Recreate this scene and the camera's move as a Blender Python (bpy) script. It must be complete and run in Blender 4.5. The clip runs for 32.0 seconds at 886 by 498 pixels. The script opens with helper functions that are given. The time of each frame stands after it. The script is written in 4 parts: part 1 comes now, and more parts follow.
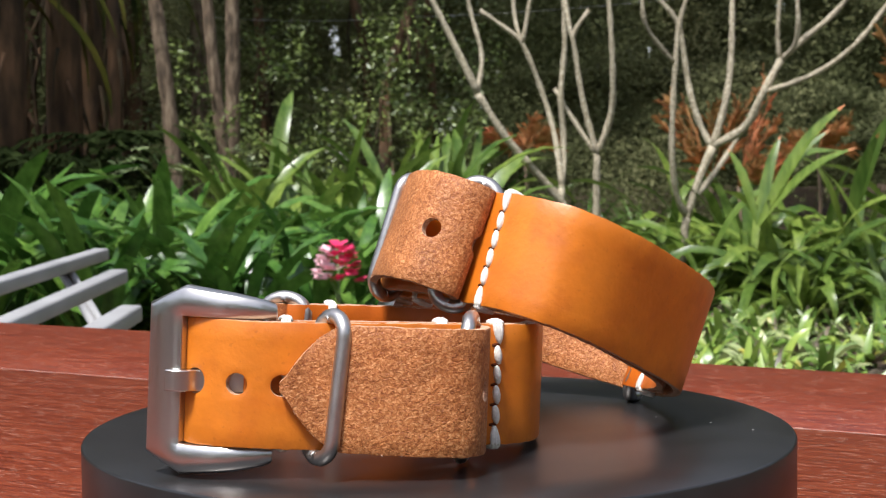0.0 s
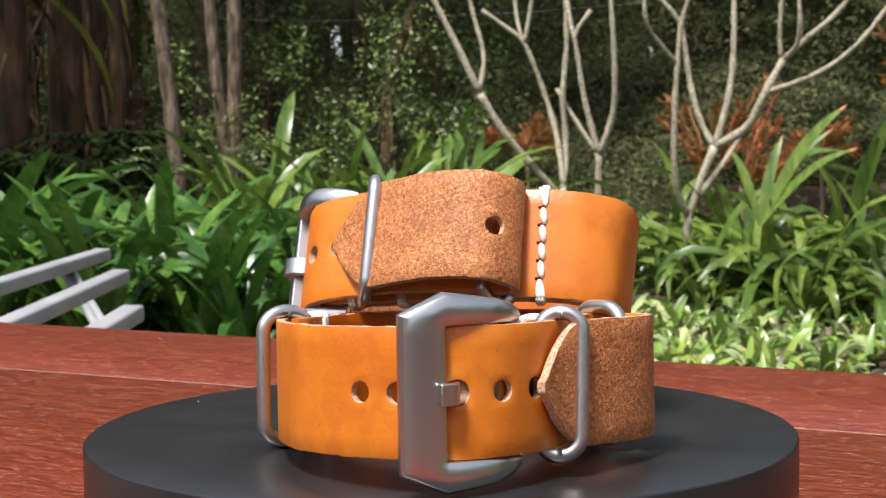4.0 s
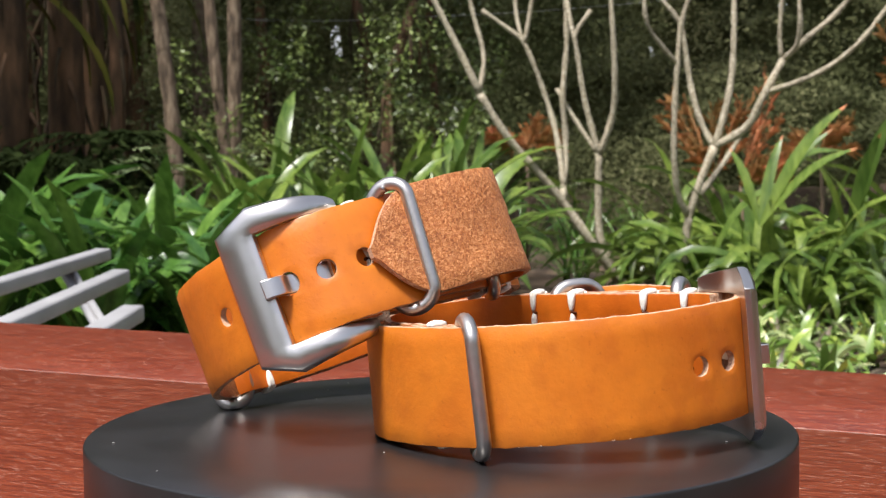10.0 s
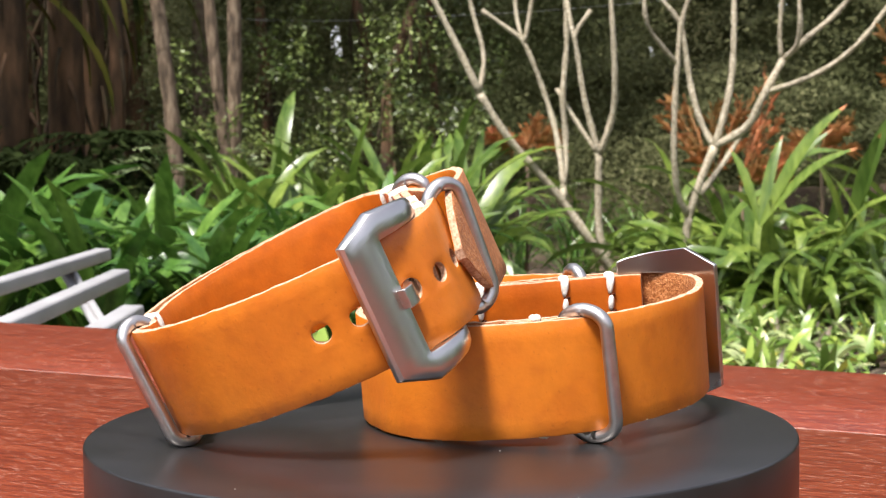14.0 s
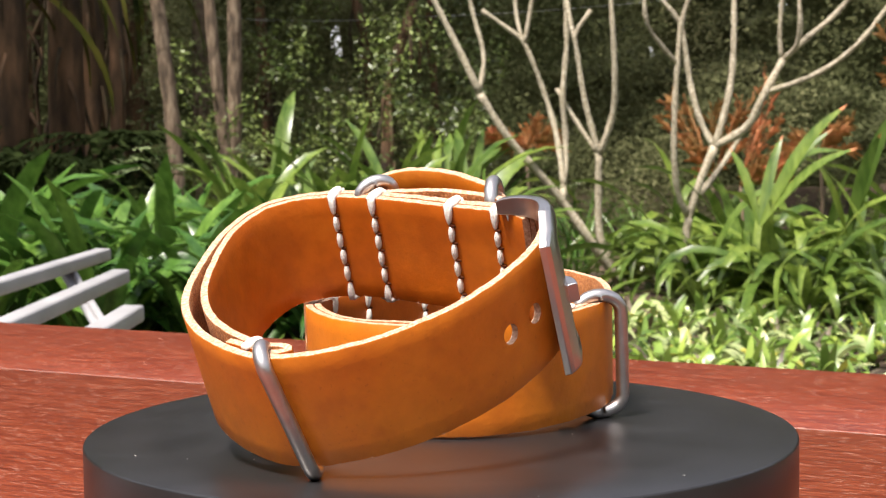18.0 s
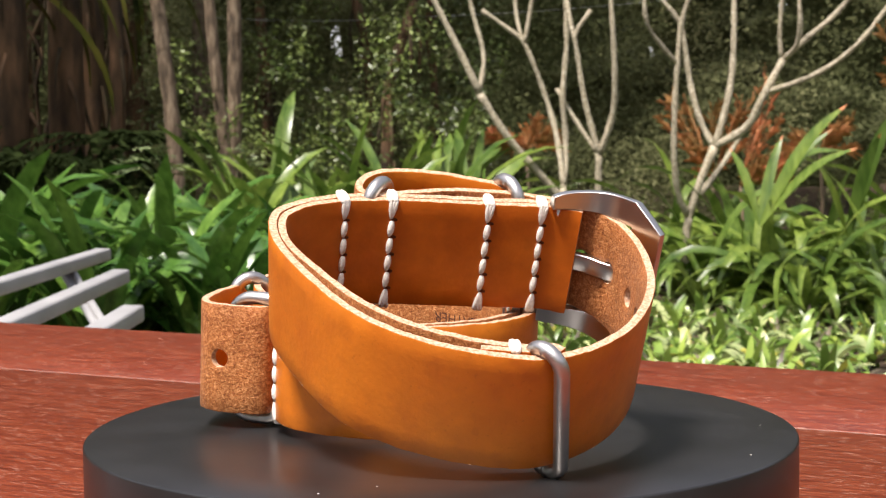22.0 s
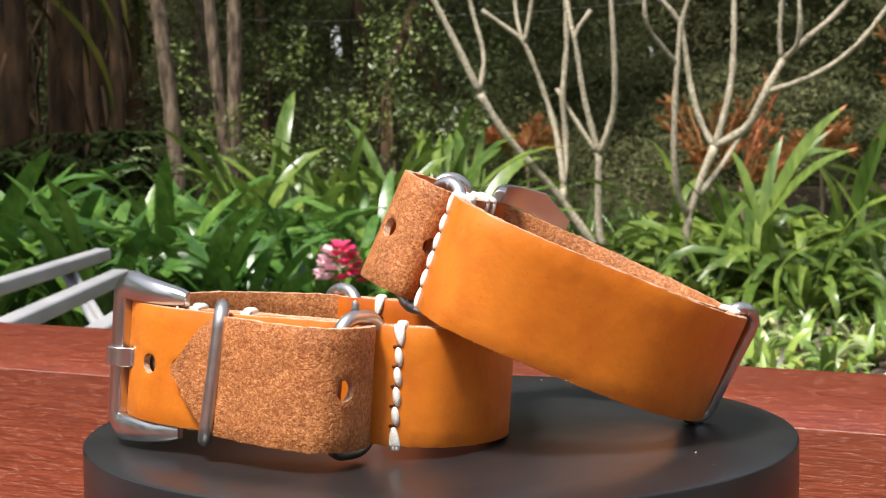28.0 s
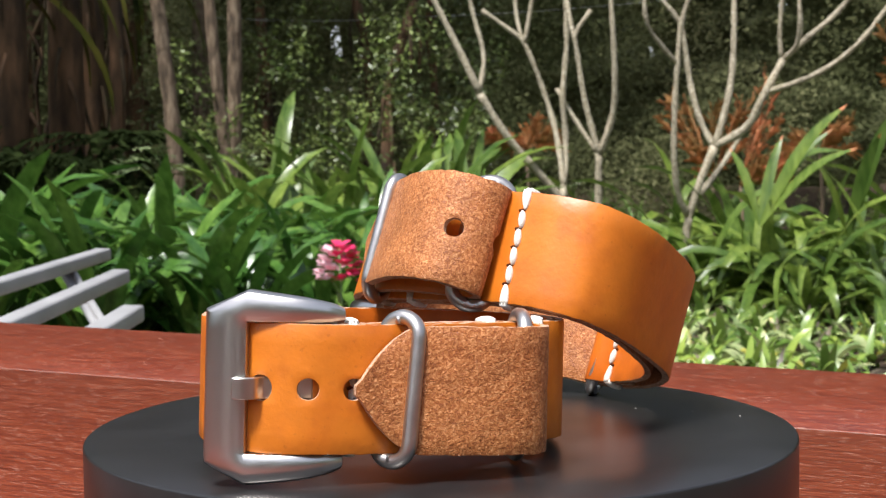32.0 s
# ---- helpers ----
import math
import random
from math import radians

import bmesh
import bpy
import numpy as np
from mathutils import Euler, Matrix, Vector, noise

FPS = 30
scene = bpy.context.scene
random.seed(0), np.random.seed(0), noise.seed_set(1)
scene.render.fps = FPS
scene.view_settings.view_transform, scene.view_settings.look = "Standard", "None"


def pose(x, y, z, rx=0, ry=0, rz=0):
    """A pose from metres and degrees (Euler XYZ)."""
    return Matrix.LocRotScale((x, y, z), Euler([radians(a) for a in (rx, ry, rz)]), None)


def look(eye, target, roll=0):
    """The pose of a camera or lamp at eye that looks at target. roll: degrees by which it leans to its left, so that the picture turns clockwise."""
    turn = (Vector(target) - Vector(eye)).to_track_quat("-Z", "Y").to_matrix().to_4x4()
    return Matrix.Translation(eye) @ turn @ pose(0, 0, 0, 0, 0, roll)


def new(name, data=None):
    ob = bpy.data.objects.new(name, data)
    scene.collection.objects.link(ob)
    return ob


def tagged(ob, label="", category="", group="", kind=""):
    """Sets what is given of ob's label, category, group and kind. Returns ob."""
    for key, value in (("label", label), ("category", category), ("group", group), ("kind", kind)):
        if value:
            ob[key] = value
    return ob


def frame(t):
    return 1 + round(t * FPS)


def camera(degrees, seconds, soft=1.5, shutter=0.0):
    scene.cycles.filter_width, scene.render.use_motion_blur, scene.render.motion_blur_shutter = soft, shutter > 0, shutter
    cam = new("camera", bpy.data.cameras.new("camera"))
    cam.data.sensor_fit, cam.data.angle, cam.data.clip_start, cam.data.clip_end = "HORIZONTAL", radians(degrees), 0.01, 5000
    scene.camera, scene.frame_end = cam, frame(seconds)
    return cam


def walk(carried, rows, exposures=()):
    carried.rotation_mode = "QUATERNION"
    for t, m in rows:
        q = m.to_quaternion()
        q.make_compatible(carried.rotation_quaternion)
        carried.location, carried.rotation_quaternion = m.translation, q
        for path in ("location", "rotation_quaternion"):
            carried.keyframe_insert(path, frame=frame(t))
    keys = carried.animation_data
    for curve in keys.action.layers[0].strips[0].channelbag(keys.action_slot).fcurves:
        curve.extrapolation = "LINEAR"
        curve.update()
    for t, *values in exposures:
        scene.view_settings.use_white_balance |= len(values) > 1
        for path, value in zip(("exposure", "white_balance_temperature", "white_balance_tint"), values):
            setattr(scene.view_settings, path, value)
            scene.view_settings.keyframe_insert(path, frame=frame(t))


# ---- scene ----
# A leather watch strap pair on a slow turntable, on a red timber table before a garden. Metres, z up.
# The turntable's axis is the z axis; the ground is z = 0, the table top 0.75, the platter's top 0.775.
TOP = 0.775
EYE = Vector((0.0, -0.378, 0.8454))
YAW, PITCH, LEAN = 0.143, -4.423, -0.696
TURN = 11.6936          # degrees a second


def aim(yaw, pitch, lean=LEAN):
    a, b = radians(yaw), radians(pitch)
    way = Vector((math.sin(a) * math.cos(b), math.cos(a) * math.cos(b), math.sin(b)))
    return look(EYE, EYE + way, lean)


cam = camera(29.772, 32.0, soft=1.25)
cam.data.dof.use_dof, cam.data.dof.focus_distance, cam.data.dof.aperture_fstop = True, 0.345, 98.0
walk(cam, [(0.0, aim(YAW + 0.065, PITCH)), (0.5, aim(YAW + 0.055, PITCH)), (1.0, aim(YAW + 0.03, PITCH)), (2.0, aim(YAW + 0.02, PITCH)), (3.0, aim(YAW, PITCH)), (32.0, aim(YAW, PITCH))],
     [(0, 0.57, 6050, 14), (2.0, 0.63, 6080, 14), (6.0, 0.63, 6150, 15), (9.0, 0.59, 6200, 16), (10.5, 0.73, 6200, 15), (12.5, 1.02, 6250, 16), (17.0, 1.02, 6500, 17), (19.5, 0.98, 6600, 17), (22.5, 0.78, 6550, 17), (26.0, 0.73, 6450, 15), (29.0, 0.75, 6250, 14), (32.0, 0.63, 6100, 14)])

# ---- light ----
world = bpy.data.worlds.new("sky")
scene.world = world
world.use_nodes = True
wn = world.node_tree.nodes
sky = wn.new("ShaderNodeTexSky")
sky.sky_type, sky.sun_disc = "NISHITA", False
SUN_EL, SUN_AZ = 63.0, 216.0     # height and compass bearing of the sun, degrees (0 = +y, 90 = +x)
sky.sun_elevation, sky.sun_rotation = radians(SUN_EL), radians(SUN_AZ)
sky.air_density, sky.dust_density, sky.ozone_density = 1.0, 2.0, 1.0
haze = wn.new("ShaderNodeHueSaturation")       # thin bright cloud
haze.inputs["Saturation"].default_value = 0.42
world.node_tree.links.new(sky.outputs[0], haze.inputs["Color"])
world.node_tree.links.new(haze.outputs[0], wn["Background"].inputs[0])
wn["Background"].inputs[1].default_value = 0.135
sun = new("sun", bpy.data.lights.new("sun", "SUN"))
sun.data.energy, sun.data.angle, sun.data.color = 4.4, radians(12), (1.0, 0.95, 0.86)
sun_way = Vector((math.sin(radians(SUN_AZ)) * math.cos(radians(SUN_EL)), math.cos(radians(SUN_AZ)) * math.cos(radians(SUN_EL)), math.sin(radians(SUN_EL))))
sun.matrix_world = look(sun_way * 30, (0, 0, 0))


# ---- materials ----
def material(name, rough=0.5, metal=0.0, spec=0.5):
    m = bpy.data.materials.new(name)
    m.use_nodes = True
    b = m.node_tree.nodes["Principled BSDF"]
    b.inputs["Roughness"].default_value, b.inputs["Metallic"].default_value = rough, metal
    b.inputs["Specular IOR Level"].default_value = spec
    return m, m.node_tree.nodes, m.node_tree.links, b


def mottled(name, stops, scale, detail=6, rough=0.5, metal=0.0, bump=0.0, bump_scale=0.0, stretch=(1, 1, 1), spread=0.0, spec=0.5,
            second=0.0, second_scale=0.0, rough_var=0.0, dist=0.001, translucent=0.0, island=0.0, curl=0.0, swell=0.0):
    """Noise between colour stops at one scale, darkened a little by a second scale, with bump; spread varies it from object to object."""
    m, n, l, b = material(name, rough, metal, spec)
    co, mp = n.new("ShaderNodeTexCoord"), n.new("ShaderNodeMapping")
    mp.inputs["Scale"].default_value = stretch
    l.new(co.outputs["Object"], mp.inputs[0])
    no = n.new("ShaderNodeTexNoise")
    no.inputs["Scale"].default_value, no.inputs["Detail"].default_value = scale, detail
    no.inputs["Distortion"].default_value = curl
    l.new(mp.outputs[0], no.inputs["Vector"])
    ramp = n.new("ShaderNodeValToRGB")
    e = ramp.color_ramp.elements
    while len(e) < len(stops):
        e.new(0.5)
    for k, (p, c) in enumerate(stops):
        e[k].position, e[k].color = p, (*c, 1)
    l.new(no.outputs[0], ramp.inputs[0])
    out = ramp.outputs[0]
    if second:
        n2 = n.new("ShaderNodeTexNoise")
        n2.inputs["Scale"].default_value, n2.inputs["Detail"].default_value = second_scale, 4
        l.new(mp.outputs[0], n2.inputs["Vector"])
        mr = n.new("ShaderNodeMapRange")
        mr.inputs[1].default_value, mr.inputs[2].default_value = 0.3, 0.7
        mr.inputs[3].default_value, mr.inputs[4].default_value = 1 - second, 1 + second
        l.new(n2.outputs[0], mr.inputs[0])
        hs = n.new("ShaderNodeHueSaturation")
        l.new(out, hs.inputs["Color"])
        l.new(mr.outputs[0], hs.inputs["Value"])
        out = hs.outputs[0]
    if spread:
        oi, hs = n.new("ShaderNodeObjectInfo"), n.new("ShaderNodeHueSaturation")
        mr = n.new("ShaderNodeMapRange")
        mr.inputs[3].default_value, mr.inputs[4].default_value = 1 - spread, 1 + spread
        l.new(oi.outputs["Random"], mr.inputs[0])
        l.new(mr.outputs[0], hs.inputs["Value"])
        mh = n.new("ShaderNodeMapRange")
        mh.inputs[3].default_value, mh.inputs[4].default_value = 0.5 + spread * 0.04, 0.5 - spread * 0.05
        l.new(oi.outputs["Random"], mh.inputs[0])
        l.new(mh.outputs[0], hs.inputs["Hue"])
        l.new(out, hs.inputs["Color"])
        out = hs.outputs[0]
    # brightness set leaf by leaf, in place of highlights on some of them
    if island:
        ge, hs, mr = n.new("ShaderNodeNewGeometry"), n.new("ShaderNodeHueSaturation"), n.new("ShaderNodeMapRange")
        mr.inputs[3].default_value, mr.inputs[4].default_value = 1 - island, 1 + island
        l.new(ge.outputs["Random Per Island"], mr.inputs[0])
        l.new(mr.outputs[0], hs.inputs["Value"])
        l.new(out, hs.inputs["Color"])
        out = hs.outputs[0]
    l.new(out, b.inputs["Base Color"])
    if rough_var:
        mr = n.new("ShaderNodeMapRange")
        mr.inputs[3].default_value, mr.inputs[4].default_value = rough - rough_var, rough + rough_var
        l.new(no.outputs[0], mr.inputs[0])
        l.new(mr.outputs[0], b.inputs["Roughness"])
    if bump:
        nb, bp = n.new("ShaderNodeTexNoise"), n.new("ShaderNodeBump")
        nb.inputs["Scale"].default_value, nb.inputs["Detail"].default_value = bump_scale or scale, 5
        l.new(mp.outputs[0], nb.inputs["Vector"])
        bp.inputs["Strength"].default_value, bp.inputs["Distance"].default_value = bump, dist
        nb.inputs["Distortion"].default_value = curl
        l.new(nb.outputs[0], bp.inputs["Height"])
        if swell:
            ns, bs = n.new("ShaderNodeTexNoise"), n.new("ShaderNodeBump")
            ns.inputs["Scale"].default_value, ns.inputs["Detail"].default_value = swell, 3
            l.new(mp.outputs[0], ns.inputs["Vector"])
            bs.inputs["Strength"].default_value, bs.inputs["Distance"].default_value = 0.06, 0.0012
            l.new(ns.outputs[0], bs.inputs["Height"])
            l.new(bs.outputs[0], bp.inputs["Normal"])
        l.new(bp.outputs[0], b.inputs["Normal"])
    if translucent:
        tr, mx = n.new("ShaderNodeBsdfTranslucent"), n.new("ShaderNodeMixShader")
        l.new(out, tr.inputs["Color"])
        mx.inputs[0].default_value = translucent
        l.new(b.outputs[0], mx.inputs[1])
        l.new(tr.outputs[0], mx.inputs[2])
        l.new(mx.outputs[0], n["Material Output"].inputs["Surface"])
    return m


LEATHER = mottled("tan_leather", [(0.3, (0.49, 0.124, 0.006)), (0.55, (0.56, 0.160, 0.008)), (0.75, (0.61, 0.184, 0.012))], 55, rough=0.40, spec=0.52,
                  bump=0.20, bump_scale=800, dist=0.0004, swell=110, second=0.07, second_scale=260, rough_var=0.04)
# LEATHER made darker and redder: shade and bounce inside the loop, as colour
LINING = mottled("shaded_strap_leather", [(0.3, (0.37, 0.074, 0.003)), (0.55, (0.45, 0.100, 0.004)), (0.75, (0.52, 0.128, 0.007))], 55, rough=0.46, spec=0.30,
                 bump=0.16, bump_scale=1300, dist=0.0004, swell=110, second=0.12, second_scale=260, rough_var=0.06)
SUEDE = mottled("suede_flesh_side", [(0.34, (0.23, 0.070, 0.018)), (0.50, (0.36, 0.128, 0.036)), (0.70, (0.56, 0.260, 0.100))], 1400, detail=4, curl=1.0, rough=0.50,
                bump=0.6, bump_scale=1250, dist=0.0006, second=0.16, second_scale=190, spec=0.32)
SUEDE.node_tree.nodes["Principled BSDF"].inputs["Sheen Weight"].default_value = 0.05
SUEDE.node_tree.nodes["Principled BSDF"].inputs["Sheen Roughness"].default_value = 0.4
SUEDE.node_tree.nodes["Principled BSDF"].inputs["Sheen Tint"].default_value = (1.0, 0.78, 0.68, 1)
EDGE = mottled("cut_leather_edge", [(0.32, (0.34, 0.19, 0.105)), (0.5, (0.50, 0.31, 0.20)), (0.68, (0.62, 0.43, 0.30))], 1500, detail=4, rough=0.9, bump=0.8, bump_scale=1200, dist=0.0005, spec=0.05)
STEEL = mottled("brushed_steel", [(0.3, (0.56, 0.535, 0.505)), (0.7, (0.63, 0.605, 0.57))], 60, rough=0.28, metal=1.0, rough_var=0.015)
WIRE = mottled("satin_steel_wire", [(0.3, (0.48, 0.455, 0.43)), (0.7, (0.57, 0.545, 0.51))], 400, rough=0.36, metal=1.0, bump=0.08, bump_scale=1500, dist=0.0002)
THREAD = mottled("waxed_white_thread", [(0.35, (0.66, 0.62, 0.53)), (0.65, (0.82, 0.79, 0.72))], 1500, rough=0.6, bump=0.5, bump_scale=2500, dist=0.0003, spec=0.3)
PLATTER = mottled("black_satin_plastic", [(0.35, (0.012, 0.0118, 0.012)), (0.7, (0.018, 0.0176, 0.018))], 60, rough=0.33, bump=0.05, bump_scale=2600, dist=0.0002, rough_var=0.04)
INK = material("stamped_ink", 0.8)[0]
INK.node_tree.nodes["Principled BSDF"].inputs["Base Color"].default_value = (0.09, 0.03, 0.012, 1)
# dark leather colour that holds the shade inside the thread holes
PIT = mottled("hole_shade_leather", [(0.3, (0.05, 0.012, 0.004)), (0.7, (0.10, 0.026, 0.008))], 900, rough=0.8, spec=0.1)
DUST = material("dust_fleck", 0.9)[0]
DUST.node_tree.nodes["Principled BSDF"].inputs["Base Color"].default_value = (0.6, 0.58, 0.55, 1)
TIMBER = mottled("red_oiled_timber", [(0.36, (0.090, 0.0135, 0.0050)), (0.5, (0.148, 0.026, 0.0085)), (0.6, (0.185, 0.037, 0.0125)), (0.72, (0.23, 0.056, 0.021))], 12, detail=10, rough=0.34, spec=0.28,
                 stretch=(5, 60, 60), bump=0.13, bump_scale=24, dist=0.0004, second=0.22, second_scale=55, rough_var=0.1, spread=0.05)
def flecks(m, colour, stretch, scale, low, high, amount):
    """Small flecks of another colour: filler in open pores, nicks and rubbed specks."""
    n, l = m.node_tree.nodes, m.node_tree.links
    inp = n["Principled BSDF"].inputs["Base Color"]
    was = inp.links[0].from_socket
    co, mp, no, ramp, mix = (n.new("ShaderNode" + k) for k in ("TexCoord", "Mapping", "TexNoise", "ValToRGB", "MixRGB"))
    mp.inputs["Scale"].default_value = stretch
    no.inputs["Scale"].default_value, no.inputs["Detail"].default_value = scale, 3
    ramp.color_ramp.elements[0].position, ramp.color_ramp.elements[1].position = low, high
    ramp.color_ramp.elements[1].color = (amount, amount, amount, 1)
    mix.inputs[2].default_value = (*colour, 1)
    l.new(co.outputs["Object"], mp.inputs[0])
    l.new(mp.outputs[0], no.inputs["Vector"])
    l.new(no.outputs[0], ramp.inputs[0])
    l.new(ramp.outputs[0], mix.inputs[0])
    l.new(was, mix.inputs[1])
    l.new(mix.outputs[0], inp)


flecks(TIMBER, (0.60, 0.34, 0.24), (17, 105, 105), 14, 0.615, 0.67, 0.42)
flecks(TIMBER, (0.07, 0.012, 0.006), (8, 150, 150), 14, 0.56, 0.70, 0.35)
flecks(LEATHER, (0.26, 0.05, 0.004), (1, 1, 1), 320, 0.67, 0.74, 0.16)
flecks(LEATHER, (0.36, 0.075, 0.004), (1, 1, 0.35), 45, 0.54, 0.74, 0.32)
flecks(LEATHER, (0.36, 0.078, 0.005), (1, 1, 1), 150, 0.54, 0.70, 0.34)
flecks(LEATHER, (0.24, 0.05, 0.004), (1, 1, 1), 1000, 0.64, 0.74, 0.3)
JOINT = mottled("dusty_joint", [(0.3, (0.24, 0.13, 0.10)), (0.7, (0.42, 0.29, 0.24))], 60, rough=0.9)
ALUMINIUM = mottled("weathered_aluminium", [(0.3, (0.27, 0.27, 0.27)), (0.7, (0.38, 0.38, 0.375))], 12, rough=0.45, metal=0.0, bump=0.1, bump_scale=90)
BARK = mottled("pale_grey_bark", [(0.36, (0.15, 0.126, 0.074)), (0.5, (0.30, 0.260, 0.175)), (0.64, (0.50, 0.450, 0.335))], 190, rough=0.85, bump=0.5, bump_scale=60, dist=0.004,
               second=0.3, second_scale=9, stretch=(1, 1, 0.4))
TRUNK_GREY = mottled("grey_brown_bark", [(0.34, (0.05, 0.034, 0.018)), (0.5, (0.13, 0.09, 0.054)), (0.66, (0.24, 0.18, 0.115))], 40, rough=0.9, bump=0.6, bump_scale=40, dist=0.008, stretch=(1, 1, 0.25), second=0.25, second_scale=4)
TRUNK_DARK = mottled("dark_palm_trunk", [(0.36, (0.022, 0.013, 0.005)), (0.5, (0.078, 0.043, 0.018)), (0.70, (0.19, 0.100, 0.046))], 9, rough=0.95, bump=0.7, bump_scale=30, dist=0.01, stretch=(1, 1, 0.3))
STRAW = mottled("dead_frond", [(0.3, (0.03, 0.021, 0.007)), (0.7, (0.085, 0.053, 0.02))], 12, rough=0.9, spread=0.4)
LEAF = mottled("strap_leaf", [(0.3, (0.030, 0.088, 0.012)), (0.7, (0.092, 0.195, 0.032))], 9, rough=0.27, spread=0.4, second=0.15, second_scale=30, stretch=(3, 3, 0.6),
               bump=0.2, bump_scale=40, dist=0.003, translucent=0.18)
LEAF_BRIGHT = mottled("pale_strap_leaf", [(0.3, (0.052, 0.108, 0.012)), (0.7, (0.165, 0.240, 0.045))], 9, rough=0.30, spread=0.35, second=0.15, second_scale=30, stretch=(3, 3, 0.6),
                      bump=0.2, bump_scale=40, dist=0.003, translucent=0.25)
COVER = mottled("ground_cover_leaf", [(0.3, (0.075, 0.165, 0.018)), (0.7, (0.24, 0.35, 0.07))], 7, rough=0.32, spread=0.5, translucent=0.2)
COVER_PALE = mottled("silvery_edging_leaf", [(0.35, (0.14, 0.22, 0.06)), (0.65, (0.44, 0.48, 0.22))], 14, rough=0.35, spread=0.3, translucent=0.15)
COVER_DULL = mottled("purplish_edging_leaf", [(0.35, (0.06, 0.055, 0.03)), (0.65, (0.17, 0.13, 0.085))], 12, rough=0.4, spread=0.4, translucent=0.1)
COVER_YELLOW = mottled("yellowed_edging_leaf", [(0.35, (0.26, 0.27, 0.03)), (0.65, (0.48, 0.42, 0.08))], 12, rough=0.4, spread=0.3, translucent=0.2)
# near-black green: the deep shade round bush and ferns is in the colour
DEEP = mottled("shade_dark_leaf", [(0.35, (0.008, 0.014, 0.003)), (0.65, (0.028, 0.042, 0.010))], 10, rough=0.85, spec=0.08)
FROND = mottled("yellowing_frond", [(0.35, (0.02, 0.032, 0.004)), (0.6, (0.065, 0.062, 0.008)), (0.75, (0.16, 0.085, 0.014))], 3, rough=0.75, spec=0.1, spread=0.5, translucent=0.15)
# PALE and SHRUB: broken light painted as bright and dark leaf patches
PALE = mottled("dappled_pale_leaf", [(0.4, (0.05, 0.085, 0.014)), (0.68, (0.40, 0.50, 0.14))], 2.2, rough=0.36, island=0.45, translucent=0.25)
SHRUB = mottled("dappled_leaf", [(0.4, (0.035, 0.055, 0.011)), (0.7, (0.28, 0.37, 0.09))], 1.6, rough=0.4, island=0.55, translucent=0.2)
WOODS = mottled("deep_shade_leaf", [(0.36, (0.056, 0.068, 0.026)), (0.55, (0.115, 0.126, 0.054)), (0.74, (0.27, 0.27, 0.13))], 0.7, detail=2, rough=0.8, spec=0.06, island=0.14, translucent=0.4)
RUST = mottled("rust_red_foliage", [(0.3, (0.42, 0.15, 0.045)), (0.7, (0.64, 0.33, 0.12))], 10, rough=0.6, spread=0.4, translucent=0.2)
PETAL = mottled("crimson_petal", [(0.3, (0.55, 0.012, 0.07)), (0.7, (0.75, 0.05, 0.18))], 30, rough=0.5, translucent=0.2)
PETAL_PALE = mottled("pink_white_petal", [(0.3, (0.75, 0.35, 0.42)), (0.7, (0.85, 0.68, 0.7))], 30, rough=0.5, translucent=0.2)
STEM = mottled("green_stem", [(0.3, (0.06, 0.12, 0.02)), (0.7, (0.12, 0.2, 0.05))], 20, rough=0.5)
SOIL = mottled("leaf_litter_soil", [(0.3, (0.025, 0.016, 0.009)), (0.55, (0.07, 0.045, 0.025)), (0.75, (0.15, 0.1, 0.055))], 9, detail=9, rough=0.95, bump=0.8, bump_scale=25, dist=0.02)
# glossy leaf, its base colour lightened to carry the white sky glints
GLINT = mottled("glint_pale_leaf", [(0.3, (0.09, 0.13, 0.05)), (0.7, (0.26, 0.32, 0.16))], 8, rough=0.18, spread=0.3)
FAR = mottled("far_foliage", [(0.35, (0.030, 0.036, 0.011)), (0.55, (0.082, 0.092, 0.032)), (0.72, (0.18, 0.19, 0.075))], 2.2, detail=10, rough=0.9, bump=0.6, bump_scale=5, dist=0.2)


# ---- mesh helpers ----
def mesh(name, verts, faces, mats, index=None, smooth=True):
    me = bpy.data.meshes.new(name)
    me.from_pydata([tuple(v) for v in verts], [], faces)
    for m in (mats if isinstance(mats, (list, tuple)) else [mats]):
        me.materials.append(m)
    if index is not None:
        me.polygons.foreach_set("material_index", index)
    me.polygons.foreach_set("use_smooth", [smooth] * len(me.polygons))
    me.update()
    return me


def child(name, me, parent, label=""):
    ob = new(name, me)
    ob.parent = parent
    return tagged(ob, label)


def part(name, bm, mat, parent, label="", smooth=True):
    me = bpy.data.meshes.new(name)
    bm.to_mesh(me)
    bm.free()
    me.materials.append(mat)
    me.polygons.foreach_set("use_smooth", [smooth] * len(me.polygons))
    return child(name, me, parent, label)


def soften(ob, width=0.0005, segments=2):
    b = ob.modifiers.new("edge", "BEVEL")
    b.width, b.segments, b.limit_method = width, segments, "ANGLE"
    return ob


